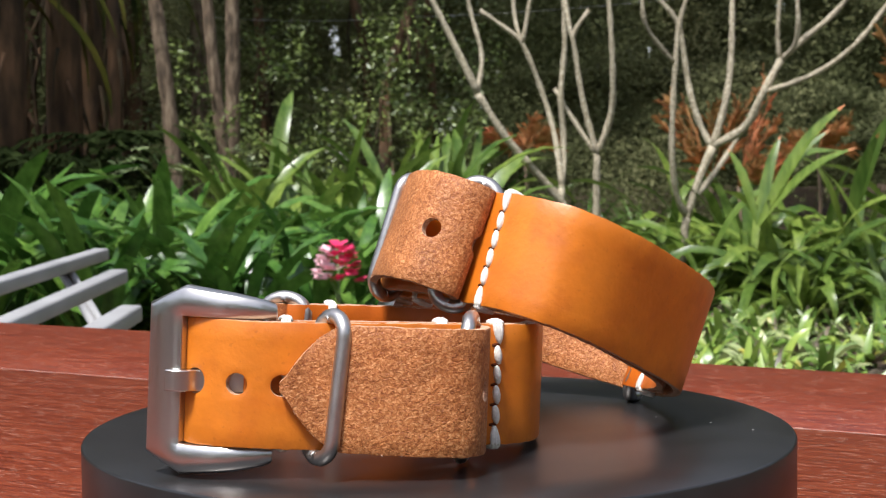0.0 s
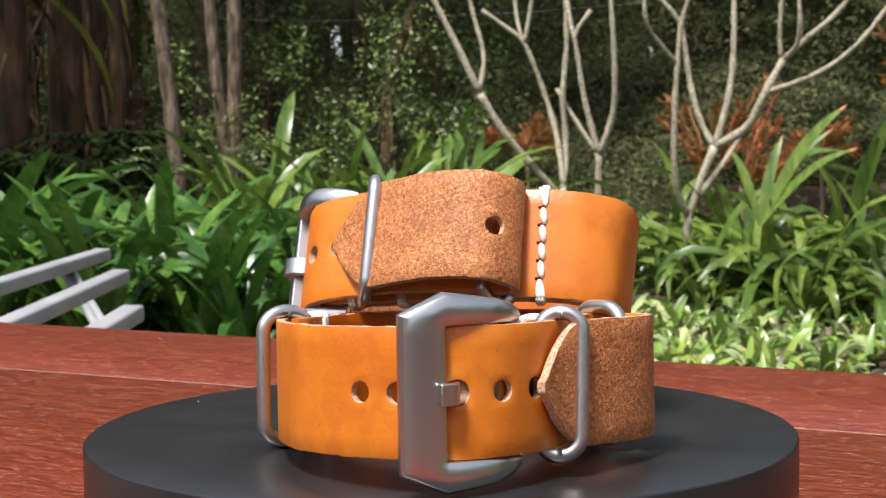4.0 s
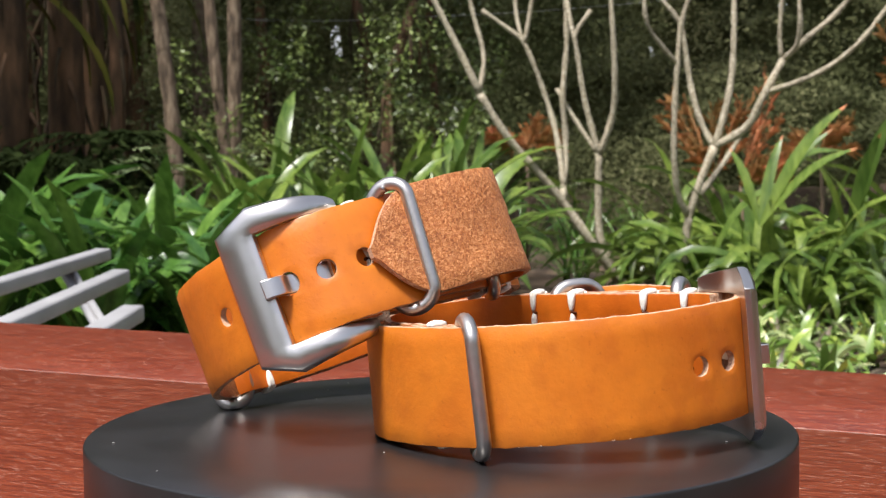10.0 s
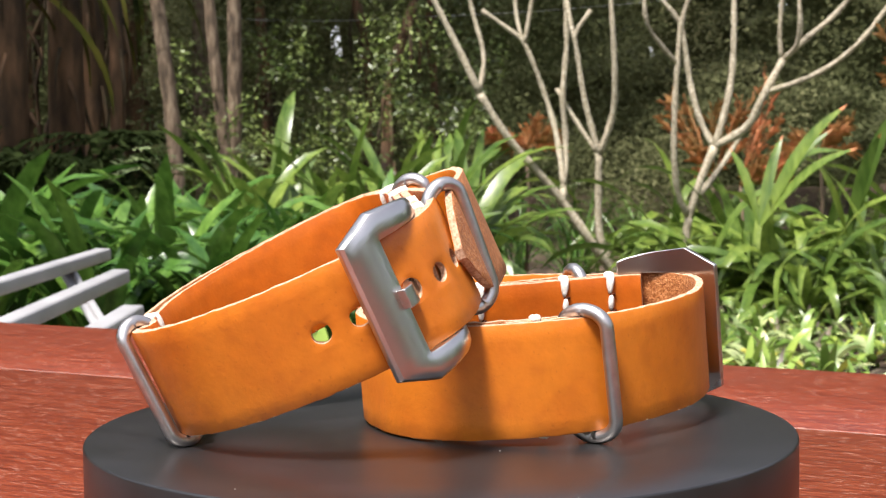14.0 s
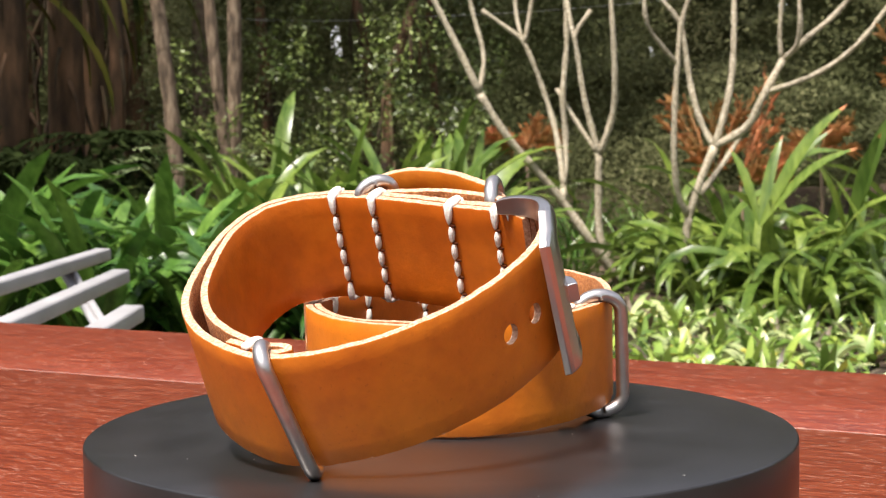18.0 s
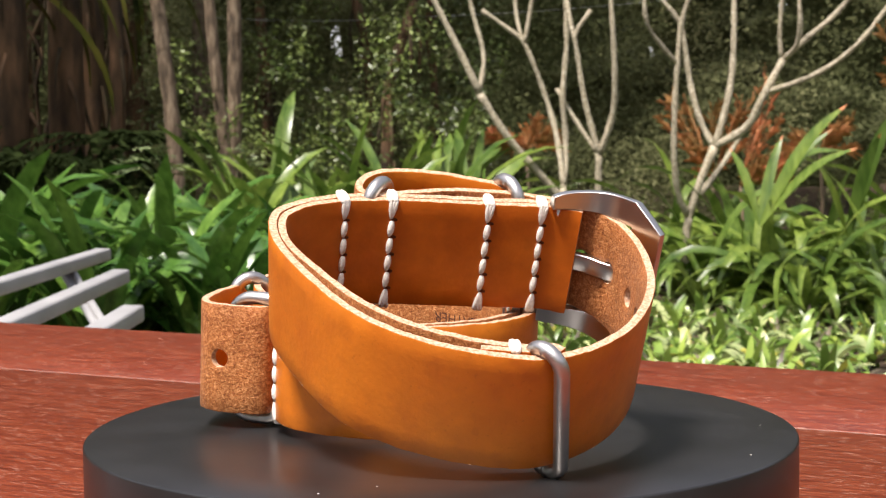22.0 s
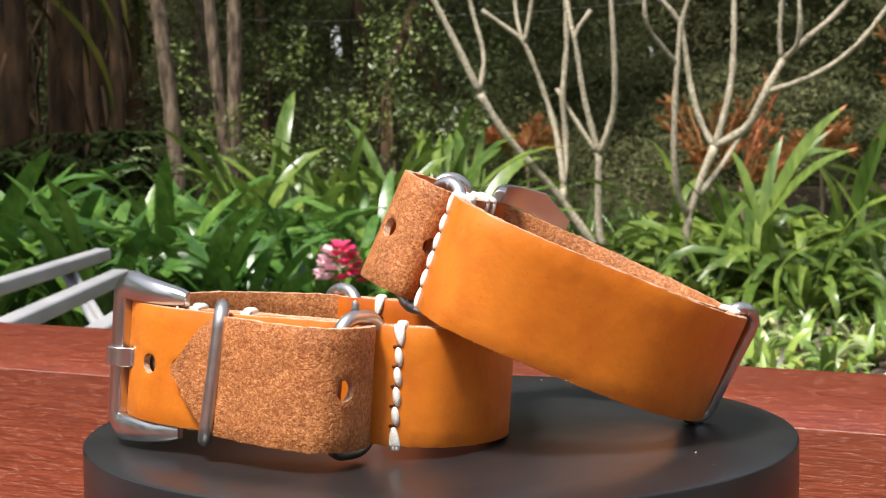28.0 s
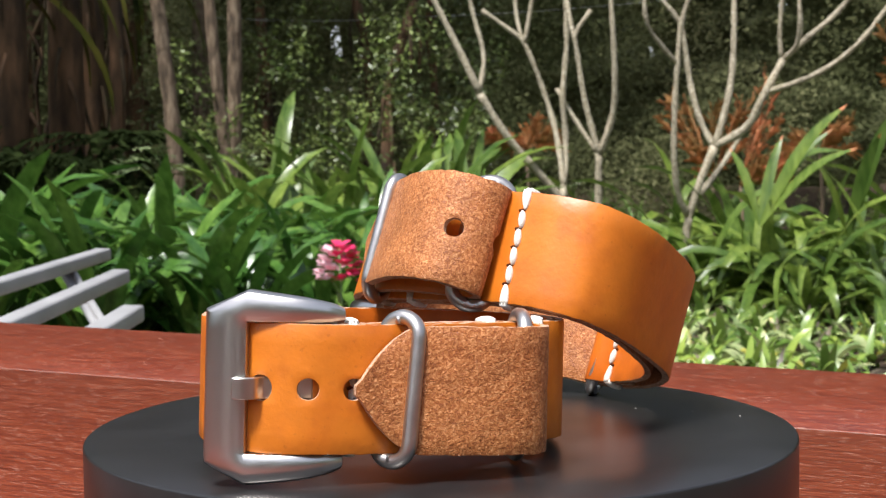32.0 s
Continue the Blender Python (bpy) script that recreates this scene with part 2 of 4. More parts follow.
def spline(points, step):
    """A smooth line through the points, resampled at even steps; also its tangents."""
    p = np.array(points, float)
    d = np.sqrt(np.linalg.norm(np.diff(p, axis=0), axis=1))
    k = np.concatenate([[0], np.cumsum(d)])
    out = []
    for i in range(len(p) - 1):
        a, b = p[i], p[i + 1]
        ta = (p[i + 1] - p[i - 1]) / (k[i + 1] - k[i - 1]) if i else (b - a) / (k[1] - k[0])
        tb = (p[i + 2] - p[i]) / (k[i + 2] - k[i]) if i + 2 < len(p) else (b - a) / (k[i + 1] - k[i])
        h = k[i + 1] - k[i]
        for u in np.linspace(0, 1, 24, endpoint=False):
            out.append((2 * u**3 - 3 * u**2 + 1) * a + (u**3 - 2 * u**2 + u) * h * ta + (3 * u**2 - 2 * u**3) * b + (u**3 - u**2) * h * tb)
    out.append(p[-1])
    out = np.array(out)
    s = np.concatenate([[0], np.cumsum(np.linalg.norm(np.diff(out, axis=0), axis=1))])
    n = max(2, int(round(s[-1] / step)) + 1)
    t = np.linspace(0, s[-1], n)
    return np.stack([np.interp(t, s, out[:, c]) for c in range(p.shape[1])], 1), t


def tube(points, radii, sides=10, closed=False, caps=True):
    """Vertices and faces of a round tube along points."""
    p = [Vector(q) for q in points]
    n = len(p)
    verts, faces = [], []
    up = None
    for i in range(n):
        if closed:
            d = (p[(i + 1) % n] - p[i - 1]).normalized()
        else:
            d = (p[min(i + 1, n - 1)] - p[max(i - 1, 0)]).normalized()
        if up is None:
            up = d.orthogonal().normalized()
        up = (up - d * up.dot(d)).normalized()
        w = d.cross(up)
        r = radii if isinstance(radii, (int, float)) else radii[i]
        for k in range(sides):
            a = 2 * math.pi * k / sides
            verts.append(p[i] + (up * math.cos(a) + w * math.sin(a)) * r)
    for i in range(n if closed else n - 1):
        j = (i + 1) % n
        for k in range(sides):
            m = (k + 1) % sides
            faces.append((i * sides + k, i * sides + m, j * sides + m, j * sides + k))
    if caps and not closed:
        faces.append(tuple(range(sides - 1, -1, -1)))
        faces.append(tuple((n - 1) * sides + k for k in range(sides)))
    return verts, faces


def box(bm, size, m):
    r = bmesh.ops.create_cube(bm, size=1.0, matrix=m @ Matrix.Diagonal((*size, 1)))
    return r["verts"]


def blob(a, b, ra, sides=6, rings=4):
    """A small spindle from a to b, thickest in the middle."""
    a, b = Vector(a), Vector(b)
    pts = [a.lerp(b, k / rings) for k in range(rings + 1)]
    return tube(pts, [ra * (0.62 + 0.38 * math.sin(math.pi * k / rings)) for k in range(rings + 1)], sides)


# ---- the turntable ----
def turned(profile, sides=160):
    """A body of revolution round z from (radius, height) pairs, the first and last on the axis."""
    verts, faces = [], []
    for r, z in profile:
        for k in range(sides):
            a = 2 * math.pi * k / sides
            verts.append((r * math.cos(a), r * math.sin(a), z))
    for i in range(len(profile) - 1):
        for k in range(sides):
            m = (k + 1) % sides
            faces.append((i * sides + k, i * sides + m, (i + 1) * sides + m, (i + 1) * sides + k))
    faces.append(tuple(range((len(profile) - 1) * sides, len(profile) * sides)))
    faces.append(tuple(range(sides - 1, -1, -1)))
    return verts, faces


def turntable():
    base = tagged(new("turntable"), "round black satin plastic display turntable on a timber table", "turntable")
    base.location = (0, 0, TOP)
    R = 0.0804
    v, f = turned([(R - 0.004, -0.0215), (R - 0.001, -0.0212), (R, -0.0203), (R, -0.0005), (R - 0.00015, -0.00015), (R - 0.0005, 0.0), (R - 0.02, 0.0)])
    child("platter", mesh("platter", v, f, PLATTER), base)
    v, f = turned([(R - 0.006, -0.025), (R - 0.004, -0.0246), (R - 0.004, -0.0219), (R - 0.006, -0.0217)])
    child("foot", mesh("foot", v, f, PLATTER), base)
    rng = random.Random(5)
    for k in range(9):
        a, r = rng.uniform(0, 6.28), 0.076 * math.sqrt(rng.random())
        q = Vector((r * math.cos(a), r * math.sin(a), 0.0002))
        d = Vector((rng.uniform(-1, 1), rng.uniform(-1, 1), 0)).normalized() * rng.uniform(0.0001, 0.00025)
        v, f = blob(q - d, q + d, rng.uniform(0.00007, 0.00013), 5, 3)
        child("dust_fleck", mesh("dust_fleck", v, f, DUST), base, "pale speck of dust")
    return base


# ---- the straps ----
MM = 0.001
WIDE = 24.8
THICK = 1.9


class Path:
    """A strap's line in its own plane, in millimetres, with the side to its right as plus."""

    def __init__(self, points, flare=0.0, fade=(75.0, 115.0)):
        self.flare, self.fade = flare, fade
        self.p, self.s = spline(points, 0.25)
        d = np.gradient(self.p, axis=0)
        self.d = d / np.linalg.norm(d, axis=1)[:, None]
        self.length = self.s[-1]

    def at(self, s):
        p = np.array([np.interp(s, self.s, self.p[:, c]) for c in (0, 1)])
        d = np.array([np.interp(s, self.s, self.d[:, c]) for c in (0, 1)])
        d /= np.linalg.norm(d)
        return p, d, np.array([d[1], -d[0]])

    def put(self, s, w, off):
        p, d, n = self.at(s)
        lo, hi = self.fade
        q = p + n * (off + self.flare * w * min(1.0, max(0.0, (hi - s) / (hi - lo))))
        return Vector((q[0] * MM, q[1] * MM, w * MM))

    def near(self, x, y, lo=0.0, hi=1e9):
        m = (self.s >= lo) & (self.s <= hi)
        d = np.hypot(self.p[:, 0] - x, self.p[:, 1] - y) + np.where(m, 0, 1e6)
        return float(self.s[np.argmin(d)])


def ribbon(name, path, holes, parent, pointed, seed, label, half=WIDE / 2, thick=THICK, grain=0):
    """The leather of one strap: grain side plus, flesh side minus, real punched holes, raw cut edges. holes: (s, radius along, radius across)."""
    rng = random.Random(seed)
    step = 7.0 / 6
    cuts, holes = [], sorted(holes)
    s = 0.0
    marks = [0.0] + [v for h in holes for v in (h[0] - 3.5, h[0] + 3.5)] + [path.length]
    cols, start = [], {}
    for i in range(len(marks) - 1):
        a, b = marks[i], marks[i + 1]
        n = 6 if i % 2 else max(1, int(round((b - a) / step)))
        if i % 2:
            start[len(cols)] = holes[i // 2]
        cols += [a + (b - a) * k / n for k in range(n)]
    cols.append(path.length)
    rows = [-half, -half + 0.2, -8.5, -6] + [-3.5 + 7 * k / 6 for k in range(7)] + [6, 8.5, half - 0.2, half]
    R0 = 4
    nc, nr = len(cols), len(rows)
    waves = [(rng.uniform(0.05, 0.3), rng.uniform(0, 6)) for _ in range(4)]

    def scale(s):
        if pointed and s > path.length - 14:
            k = max(0.0, (path.length - s) / 14)
            return max(0.07, 1 - (1 - k) ** 2.0)
        return 1.0

    def place(s, w, off):
        e = abs(w) / half
        k = w * scale(s)
        if e > 0.95:
            k += math.copysign(0.10 * sum(math.sin(s * f * 5 + g) for f, g in waves) / 2, w)
        if e > 0.995:
            k += math.copysign(rng.uniform(-0.1, 0.13), w)
        return path.put(s, k, off)

    verts, faces, index = [], [], []
    grid = {}
    for side, off in ((0, thick / 2), (1, -thick / 2)):
        for i, sc in enumerate(cols):
            for j, w in enumerate(rows):
                o = off * (0.86 if j in (0, nr - 1) else 1.0)
                grid[side, i, j] = len(verts)
                verts.append(place(sc, w, o))
    inside = set()
    for i0 in start:
        for i in range(i0, i0 + 6):
            for j in range(R0, R0 + 6):
                inside.add((i, j))
    for side in (0, 1):
        for i in range(nc - 1):
            for j in range(nr - 1):
                if (i, j) in inside:
                    continue
                q = (grid[side, i, j], grid[side, i + 1, j], grid[side, i + 1, j + 1], grid[side, i, j + 1])
                faces.append(q if side == 0 else q[::-1])
                index.append(side)
    for i in range(nc - 1):
        for j, flip in ((0, False), (nr - 1, True)):
            q = (grid[0, i, j], grid[1, i, j], grid[1, i + 1, j], grid[0, i + 1, j])
            faces.append(q[::-1] if flip else q)
            index.append(2)
    for j in range(nr - 1):
        for i, flip in ((0, True), (nc - 1, False)):
            q = (grid[0, i, j], grid[1, i, j], grid[1, i, j + 1], grid[0, i, j + 1])
            faces.append(q[::-1] if flip else q)
            index.append(2)
    for i0, (s0, ra, rw) in start.items():
        loop = [(i0 + k, R0) for k in range(6)] + [(i0 + 6, R0 + k) for k in range(6)] + [(i0 + 6 - k, R0 + 6) for k in range(6)] + [(i0, R0 + 6 - k) for k in range(6)]
        rims = []
        for side, off in ((0, thick / 2), (1, -thick / 2)):
            prev = [grid[side, i, j] for i, j in loop]
            for grow, dip in ((1.3, 1.0), (1.0, 0.8)):
                ring = []
                for i, j in loop:
                    a = math.atan2(rows[j], cols[i] - s0)
                    ring.append(len(verts))
                    verts.append(path.put(s0 + math.cos(a) * ra * grow, math.sin(a) * rw * grow, off * dip))
                for k in range(24):
                    m = (k + 1) % 24
                    q = (prev[k], prev[m], ring[m], ring[k])
                    faces.append(q if side == 0 else q[::-1])
                    index.append(side)
                prev = ring
            rims.append(prev)
        for k in range(24):
            m = (k + 1) % 24
            faces.append((rims[0][k], rims[0][m], rims[1][m], rims[1][k]))
            index.append(2)
    # loose fibres along the raw edges
    fv, ff = [], []
    for k in range(int(path.length * 7)):
        s = rng.uniform(0.3, path.length - 0.3)
        sg, off = rng.choice((-1, 1)), rng.uniform(-0.5, 0.5) * thick
        w = half * scale(s) - 0.1
        out, lie = rng.uniform(0.1, 0.34), rng.uniform(-0.45, 0.45)
        i = len(fv)
        fv += [path.put(s, sg * w, off), path.put(s + rng.uniform(0.12, 0.3), sg * w, off + rng.uniform(-0.15, 0.15)), path.put(s + lie, sg * (w + out), off * 1.15)]
        ff.append((i, i + 1, i + 2))
    child("frayed_edge", mesh("frayed_edge", fv, ff, EDGE, smooth=False), parent, "fine pale fibres on the cut edge")
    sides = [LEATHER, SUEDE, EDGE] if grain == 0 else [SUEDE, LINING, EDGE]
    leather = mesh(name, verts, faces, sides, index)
    leather.set_sharp_from_angle(angle=0.85)
    return child(name, leather, parent, label)


def wire_ring(parent, path, s, off, deep, tall, r, lean=0.0, swing=0.0, label=""):
    """A closed wire keeper round the strap: a rounded oblong across the strap's line at s. deep, tall: its outside size; off: its middle's offset."""
    p, d, n = path.at(s)
    p = p + n * off
    hx, hy = deep / 2 - r, tall / 2 - r
    c = min(hx, 4.4)
    pts = []
    for cx, cy, a0 in ((hx - c, hy - c, 0), (-hx + c, hy - c, 90), (-hx + c, -hy + c, 180), (hx - c, -hy + c, 270)):
        for k in range(9):
            a = radians(a0 + 90 * k / 8)
            u, w = cx + c * math.cos(a), cy + c * math.sin(a)
            t = w * math.tan(radians(lean)) + u * math.tan(radians(swing))
            q = p + n * (u + path.flare * w * min(1.0, max(0.0, (path.fade[1] - s) / (path.fade[1] - path.fade[0])))) + d * t
            pts.append((q[0] * MM, q[1] * MM, w * MM))
    v, f = tube(pts, r * MM, 12, closed=True)
    return child("keeper_ring", mesh("keeper_ring", v, f, WIRE), parent, label)


def strand(a, b, r, rings=6):
    """A pulled-tight stitch from a to b that dives into the leather at both ends."""
    a, b = Vector(a), Vector(b)
    return tube([a.lerp(b, k / rings) for k in range(rings + 1)], [r * (0.38 + 0.62 * math.sin(math.pi * k / rings) ** 0.7) for k in range(rings + 1)], 8)


def stitches(parent, put, s, off, count=6, half=WIDE / 2, lie=0.28, size=0.9):
    """One line of slanting saddle stitches across the strap at s on one face, the end ones wrapped over the edges. put(s, w, off) gives the place."""
    gap = 2 * half / count
    for k in range(count):
        a, b = -half + gap * (k + 0.02), -half + gap * (k + 0.98)
        if k == 0:
            a = -half - 0.5
        if k == count - 1:
            b = half + 0.5
        pair = ((-0.75, 0.0), (0.0, 0.0), (0.75, 0.0)) if k == 0 else ((0.0, -0.75), (0.0, 0.0), (0.0, 0.75)) if k == count - 1 else ((0.0, 0.0),)
        for da, db in pair:
            v, f = strand(put(s + lie + da, a, off), put(s - lie + db, b, off), size * (0.72 if len(pair) > 1 else 1.0) * MM)
            child("stitch", mesh("stitch", v, f, THREAD), parent)
        # no pit is cut: a dark bead paints the hole's shade between stitches
        if k:
            w = -half + gap * k
            v, f = blob(put(s - 1.25, w - 0.1, off), put(s + 0.3, w + 0.1, off), 0.42 * MM, 6, 3)
            child("thread_hole_shade", mesh("thread_hole_shade", v, f, PIT), parent)


def wrap(parent, put, s, off_a, off_b, w, label=""):
    """The thread that crosses the strap's edge from face to face."""
    for ds in (-0.55, 0.45):
        v, f = blob(put(s + ds, w, off_a), put(s + ds * 0.6, w + math.copysign(0.25, w), off_b), 0.95 * MM, 8, 5)
        child("stitch", mesh("stitch", v, f, THREAD), parent)


def buckle(parent, line, prong_line):
    """A heavy cut-cornered steel buckle whose arms follow line (from the outer bar's edge back to the hinge bar), with its prong."""
    B = Path(line)
    L = B.length
    thing = new("buckle")
    thing.parent = parent
    tagged(thing, "brushed steel buckle with cut corners")
    inner = 12.7

    def outer(s):
        return float(np.interp(s, [0, 9, 20, L - 2, L], [15.0, 19.0, 17.7, 16.6, 15.8]))

    def depth(s):
        return float(np.interp(s, [0, 1.2, 9, 20, L], [2.6, 2.8, 2.9, 2.8, 2.4]))
    # section rings along the frame: hinge end of one arm, round the outer bar, to the other arm's end
    sect = []
    for s in np.linspace(L, 9.0, 14):
        sect.append([(s, inner), (s, outer(s))])
    sect.append([(9.0, inner), (4.5, 17.0)])
    sect.append([(9.0, inner - 0.6), (0.0, 15.0)])
    for w in np.linspace(11, -11, 9):
        sect.append([(9.0, w), (0.0, w * 15 / 15)])
    sect += [[(9.0, -inner + 0.6), (0.0, -15.0)], [(9.0, -inner), (4.5, -17.0)]]
    for s in np.linspace(9.0, L, 14):
        sect.append([(s, -inner), (s, -outer(s))])
    verts, faces = [], []
    for (s0, w0), (s1, w1) in sect:
        dx, dw = s1 - s0, w1 - w0
        h0, h1 = depth(s0), depth(s1)
        # inner-back, inner-front, bevel, outer-front, outer-back
        for k, off in ((0.0, -h0 * 0.5), (0.0, h0 * 0.34), (0.05, h0 * 0.43), (0.22, h0 * 0.55), (0.50, h0 * 0.57), (0.74, h1 * 0.50), (0.90, h1 * 0.32), (0.98, h1 * 0.02), (1.0, -h1 * 0.5)):
            verts.append(B.put(s0 + dx * k, w0 + dw * k, off))
    m = 9
    for i in range(len(sect) - 1):
        for k in range(m):
            j = (k + 1) % m
            faces.append((i * m + k, i * m + j, (i + 1) * m + j, (i + 1) * m + k))
    faces.append(tuple(range(m - 1, -1, -1)))
    faces.append(tuple((len(sect) - 1) * m + k for k in range(m)))
    ob = child("frame", mesh("frame", verts, faces, STEEL, smooth=True), thing)
    ob.data.set_sharp_from_angle(angle=0.42)
    soften(ob, 0.0004, 3)
    v, f = tube([B.put(L - 2.0, -13.3, 0.25), B.put(L - 2.0, 13.3, 0.25)], 0.7 * MM, 12)
    child("hinge_bar", mesh("hinge_bar", v, f, WIRE), thing)
    # the prong: a flat tongue from the hinge bar, through the hole, over the outer bar
    Q = Path(prong_line)
    verts, faces = [], []
    n = 26
    for i in range(n):
        s = Q.length * i / (n - 1)
        hw = 2.1
        th = 0.8 + 0.42 * min(1.0, max(0.0, (s - Q.length + 6.0) / 2.5))
        for w, off in ((-hw, -th), (hw, -th), (hw, th * 0.8), (hw - 0.4, th), (-hw + 0.4, th), (-hw, th * 0.8)):
            verts.append(Q.put(s, w, off))
    for i in range(n - 1):
        for k in range(6):
            j = (k + 1) % 6
            faces.append((i * 6 + k, i * 6 + j, (i + 1) * 6 + j, (i + 1) * 6 + k))
    faces += [tuple(range(5, -1, -1)), tuple((n - 1) * 6 + k for k in range(6))]
    ob = child("prong", mesh("prong", verts, faces, STEEL), thing, "short flat steel prong")
    ob.data.set_sharp_from_angle(angle=0.5)
    soften(ob, 0.0003, 2)
    return thing


def strap(name, label, m, long_points, stop, holes, s1, s2, s3, s4, buckle_line, prong_line, rings, group, flare=0.0):
    thing = tagged(new(name), label, "watch strap", group)
    thing.matrix_world = Matrix.Translation((0, 0, TOP)) @ m
    long_path = Path(long_points, flare)
    found = [(long_path.near(x, y, lo), a, b) for x, y, lo, a, b in holes]
    ribbon("long_strap", long_path, found, thing, True, 3, "orange tan leather strap with a suede back and punched holes")
    # the under-strap runs inside the long one, lets go of it past the last stitches and ends folded round the far keeper
    end = long_path.near(*stop, 60)
    first = long_path.near(*s1, 0, 70)
    line = []
    for s in np.arange(0.0, end, 3.0):
        gap = 2.02 + 2.2 * min(1.0, max(0.0, (s - first - 30) / 32))
        p, d, n = long_path.at(s)
        line.append(p - n * gap)
    for s, gap in ((end + 2.2, 3.2), (end + 4.0, 2.5), (end + 2.6, 1.95), (end - 0.5, 1.92), (end - 13.5, 1.92)):
        p, d, n = long_path.at(s)
        line.append(p - n * (gap + (1.0 if gap == 3.2 else 0)))
    inner = Path(line, flare)
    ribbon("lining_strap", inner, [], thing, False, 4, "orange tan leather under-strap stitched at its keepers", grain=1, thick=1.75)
    for q in (s1, s2, s3, s4):
        s = long_path.near(*q, 0, 70)
        stitches(thing, long_path.put, s, -3.3, size=0.78, lie=0.2)
        stitches(thing, long_path.put, s - 0.2, THICK / 2 + 0.05)
        for w in (WIDE / 2 + 0.2, -WIDE / 2 - 0.2):
            wrap(thing, long_path.put, s, -3.5, THICK / 2 + 0.2, w)
    s = end - 6.7
    stitches(thing, long_path.put, s, -5.3)
    for w in (WIDE / 2 + 0.2, -WIDE / 2 - 0.2):
        wrap(thing, long_path.put, s, -5.35, -1.0, w)
    for (x, y), lo, off, deep, lean, swing in rings:
        wire_ring(thing, long_path, long_path.near(x, y, lo), off, deep, 31.2, 1.55, lean, swing, "satin steel wire keeper")
    buckle(thing, buckle_line, prong_line)
    return thing, long_path


def plane(normal, offset):
    """The space of a strap's plane: x as near the world's x as it goes, z along the normal; offset along the normal, in millimetres."""
    n = Vector(normal).normalized()
    x = (Vector((1, 0, 0)) - n * n.x).normalized()
    y = n.cross(x)
    o = n * (offset * MM)
    return Matrix(((x.x, y.x, n.x, o.x), (x.y, y.y, n.y, o.y), (x.z, y.z, n.z, o.z), (0, 0, 0, 1)))


SPIN = turntable()

# the strap that lies flat
flat_long = [(-39.4, -51.9), (-34.6, -51.3), (-20.8, -46.8), (-0.9, -39.7), (7, -36.8), (12, -34.8), (17.7, -29.8), (20.2, -22), (20.9, -13), (19.4, -5.4), (16.6, 0.2), (12.9, 5.2), (7.5, 11),
             (0, 15.6), (-10, 18.2), (-22, 16.9), (-32.8, 13.1), (-40.4, 8.4), (-49.0, -2.0), (-55.2, -14.4), (-56.9, -26), (-55.8, -37), (-53.4, -44.5), (-48.5, -50.3),
             (-40.2, -53.9), (-30, -54.2), (-20, -51.6), (-10, -46.6), (-1, -41.9), (4.2, -39.8), (7.2, -40.9), (8.2, -44.6), (8.0, -50.2), (6.0, -54.6), (1, -57.0), (-8, -57.6), (-17, -56.7),
             (-25, -56.3), (-31.8, -56.7)]
flat_holes = [(-57.0, -33, 90, 2.15, 2.15), (-56.0, -41.3, 90, 2.15, 2.15), (-48.8, -50.2, 90, 2.4, 2.6), (-40.5, -54.3, 90, 2.15, 2.15), (-31.6, -54.6, 90, 2.15, 2.15), (7.9, -50.6, 90, 2.15, 2.15)]
flat_buckle = [(-59.4, -45.4), (-56.3, -47.4), (-52.5, -49.4), (-47.5, -51.6), (-42, -52.8), (-37, -52.4), (-33.4, -51.4)]
flat_prong = [(-38.5, -51.2), (-43, -51.2), (-46.6, -50.4), (-49.0, -50.4), (-51.4, -51.9), (-53.0, -52.0), (-54.6, -51.3)]
FLAT, flat_path = strap("flat_watch_strap", "orange tan leather watch strap with steel buckle, lying flat", plane((0.0514, 0.0571, 1), 14.1),
                        flat_long, (-34.2, 12.3), flat_holes, (11, -35.0), (-0.6, -39.4), (-20.5, -46.5), (-31.3, -50.4), flat_buckle, flat_prong,
                        [((-37.4, 10.3), 70, -0.2, 11.4, -2, 40), ((-25.0, -48.4), 0, 6.3, 10.9, 4.5, 20), ((3.4, -38.2), 0, 4.6, 14.4, 2, -26)], "watch straps on the turntable")

# the strap that leans on it
lean_long = [(-22.5, 20.6), (-21.9, 14.4), (-20, 9.6), (-15.6, 0.2), (-6.7, -19.6), (-2.8, -26.4), (0.2, -30.4), (6, -35.6), (14, -38.2), (25, -33.4), (37, -21.6), (44.9, -11), (48.6, 0), (48.9, 12), (46, 24.6), (41.4, 31),
             (35, 35.7), (26, 39.7), (15, 41.4), (3, 40.6), (-9, 36.6), (-17.2, 31.8), (-22.2, 26.4), (-24.6, 20), (-24.4, 12), (-22.2, 2.5), (-18.2, -7), (-13.0, -14.8), (-8.4, -20.6), (-6.4, -23.8), (-6.3, -26.4),
             (-8.6, -28.0), (-12.6, -28.3), (-16.8, -27.0), (-20.8, -22.8), (-23.8, -16), (-25.2, -8), (-25.9, 1), (-26.3, 7), (-26.6, 12.2)]
lean_holes = [(-2.5, 39.2, 90, 2.15, 2.15), (-10.4, 36.0, 90, 2.15, 2.15), (-19.8, 29.4, 90, 2.4, 2.6), (-24.2, 22.1, 90, 2.15, 2.15), (-24.6, 13.2, 90, 2.15, 2.15), (-5.9, -25.2, 180, 2.15, 2.15), (-15.5, -27.4, 180, 2.15, 2.15)]
lean_buckle = [(-14.0, 40.3), (-16.6, 37.2), (-19.0, 34.0), (-22.2, 29.0), (-23.4, 24.0), (-22.0, 18.2), (-19.4, 13.9)]
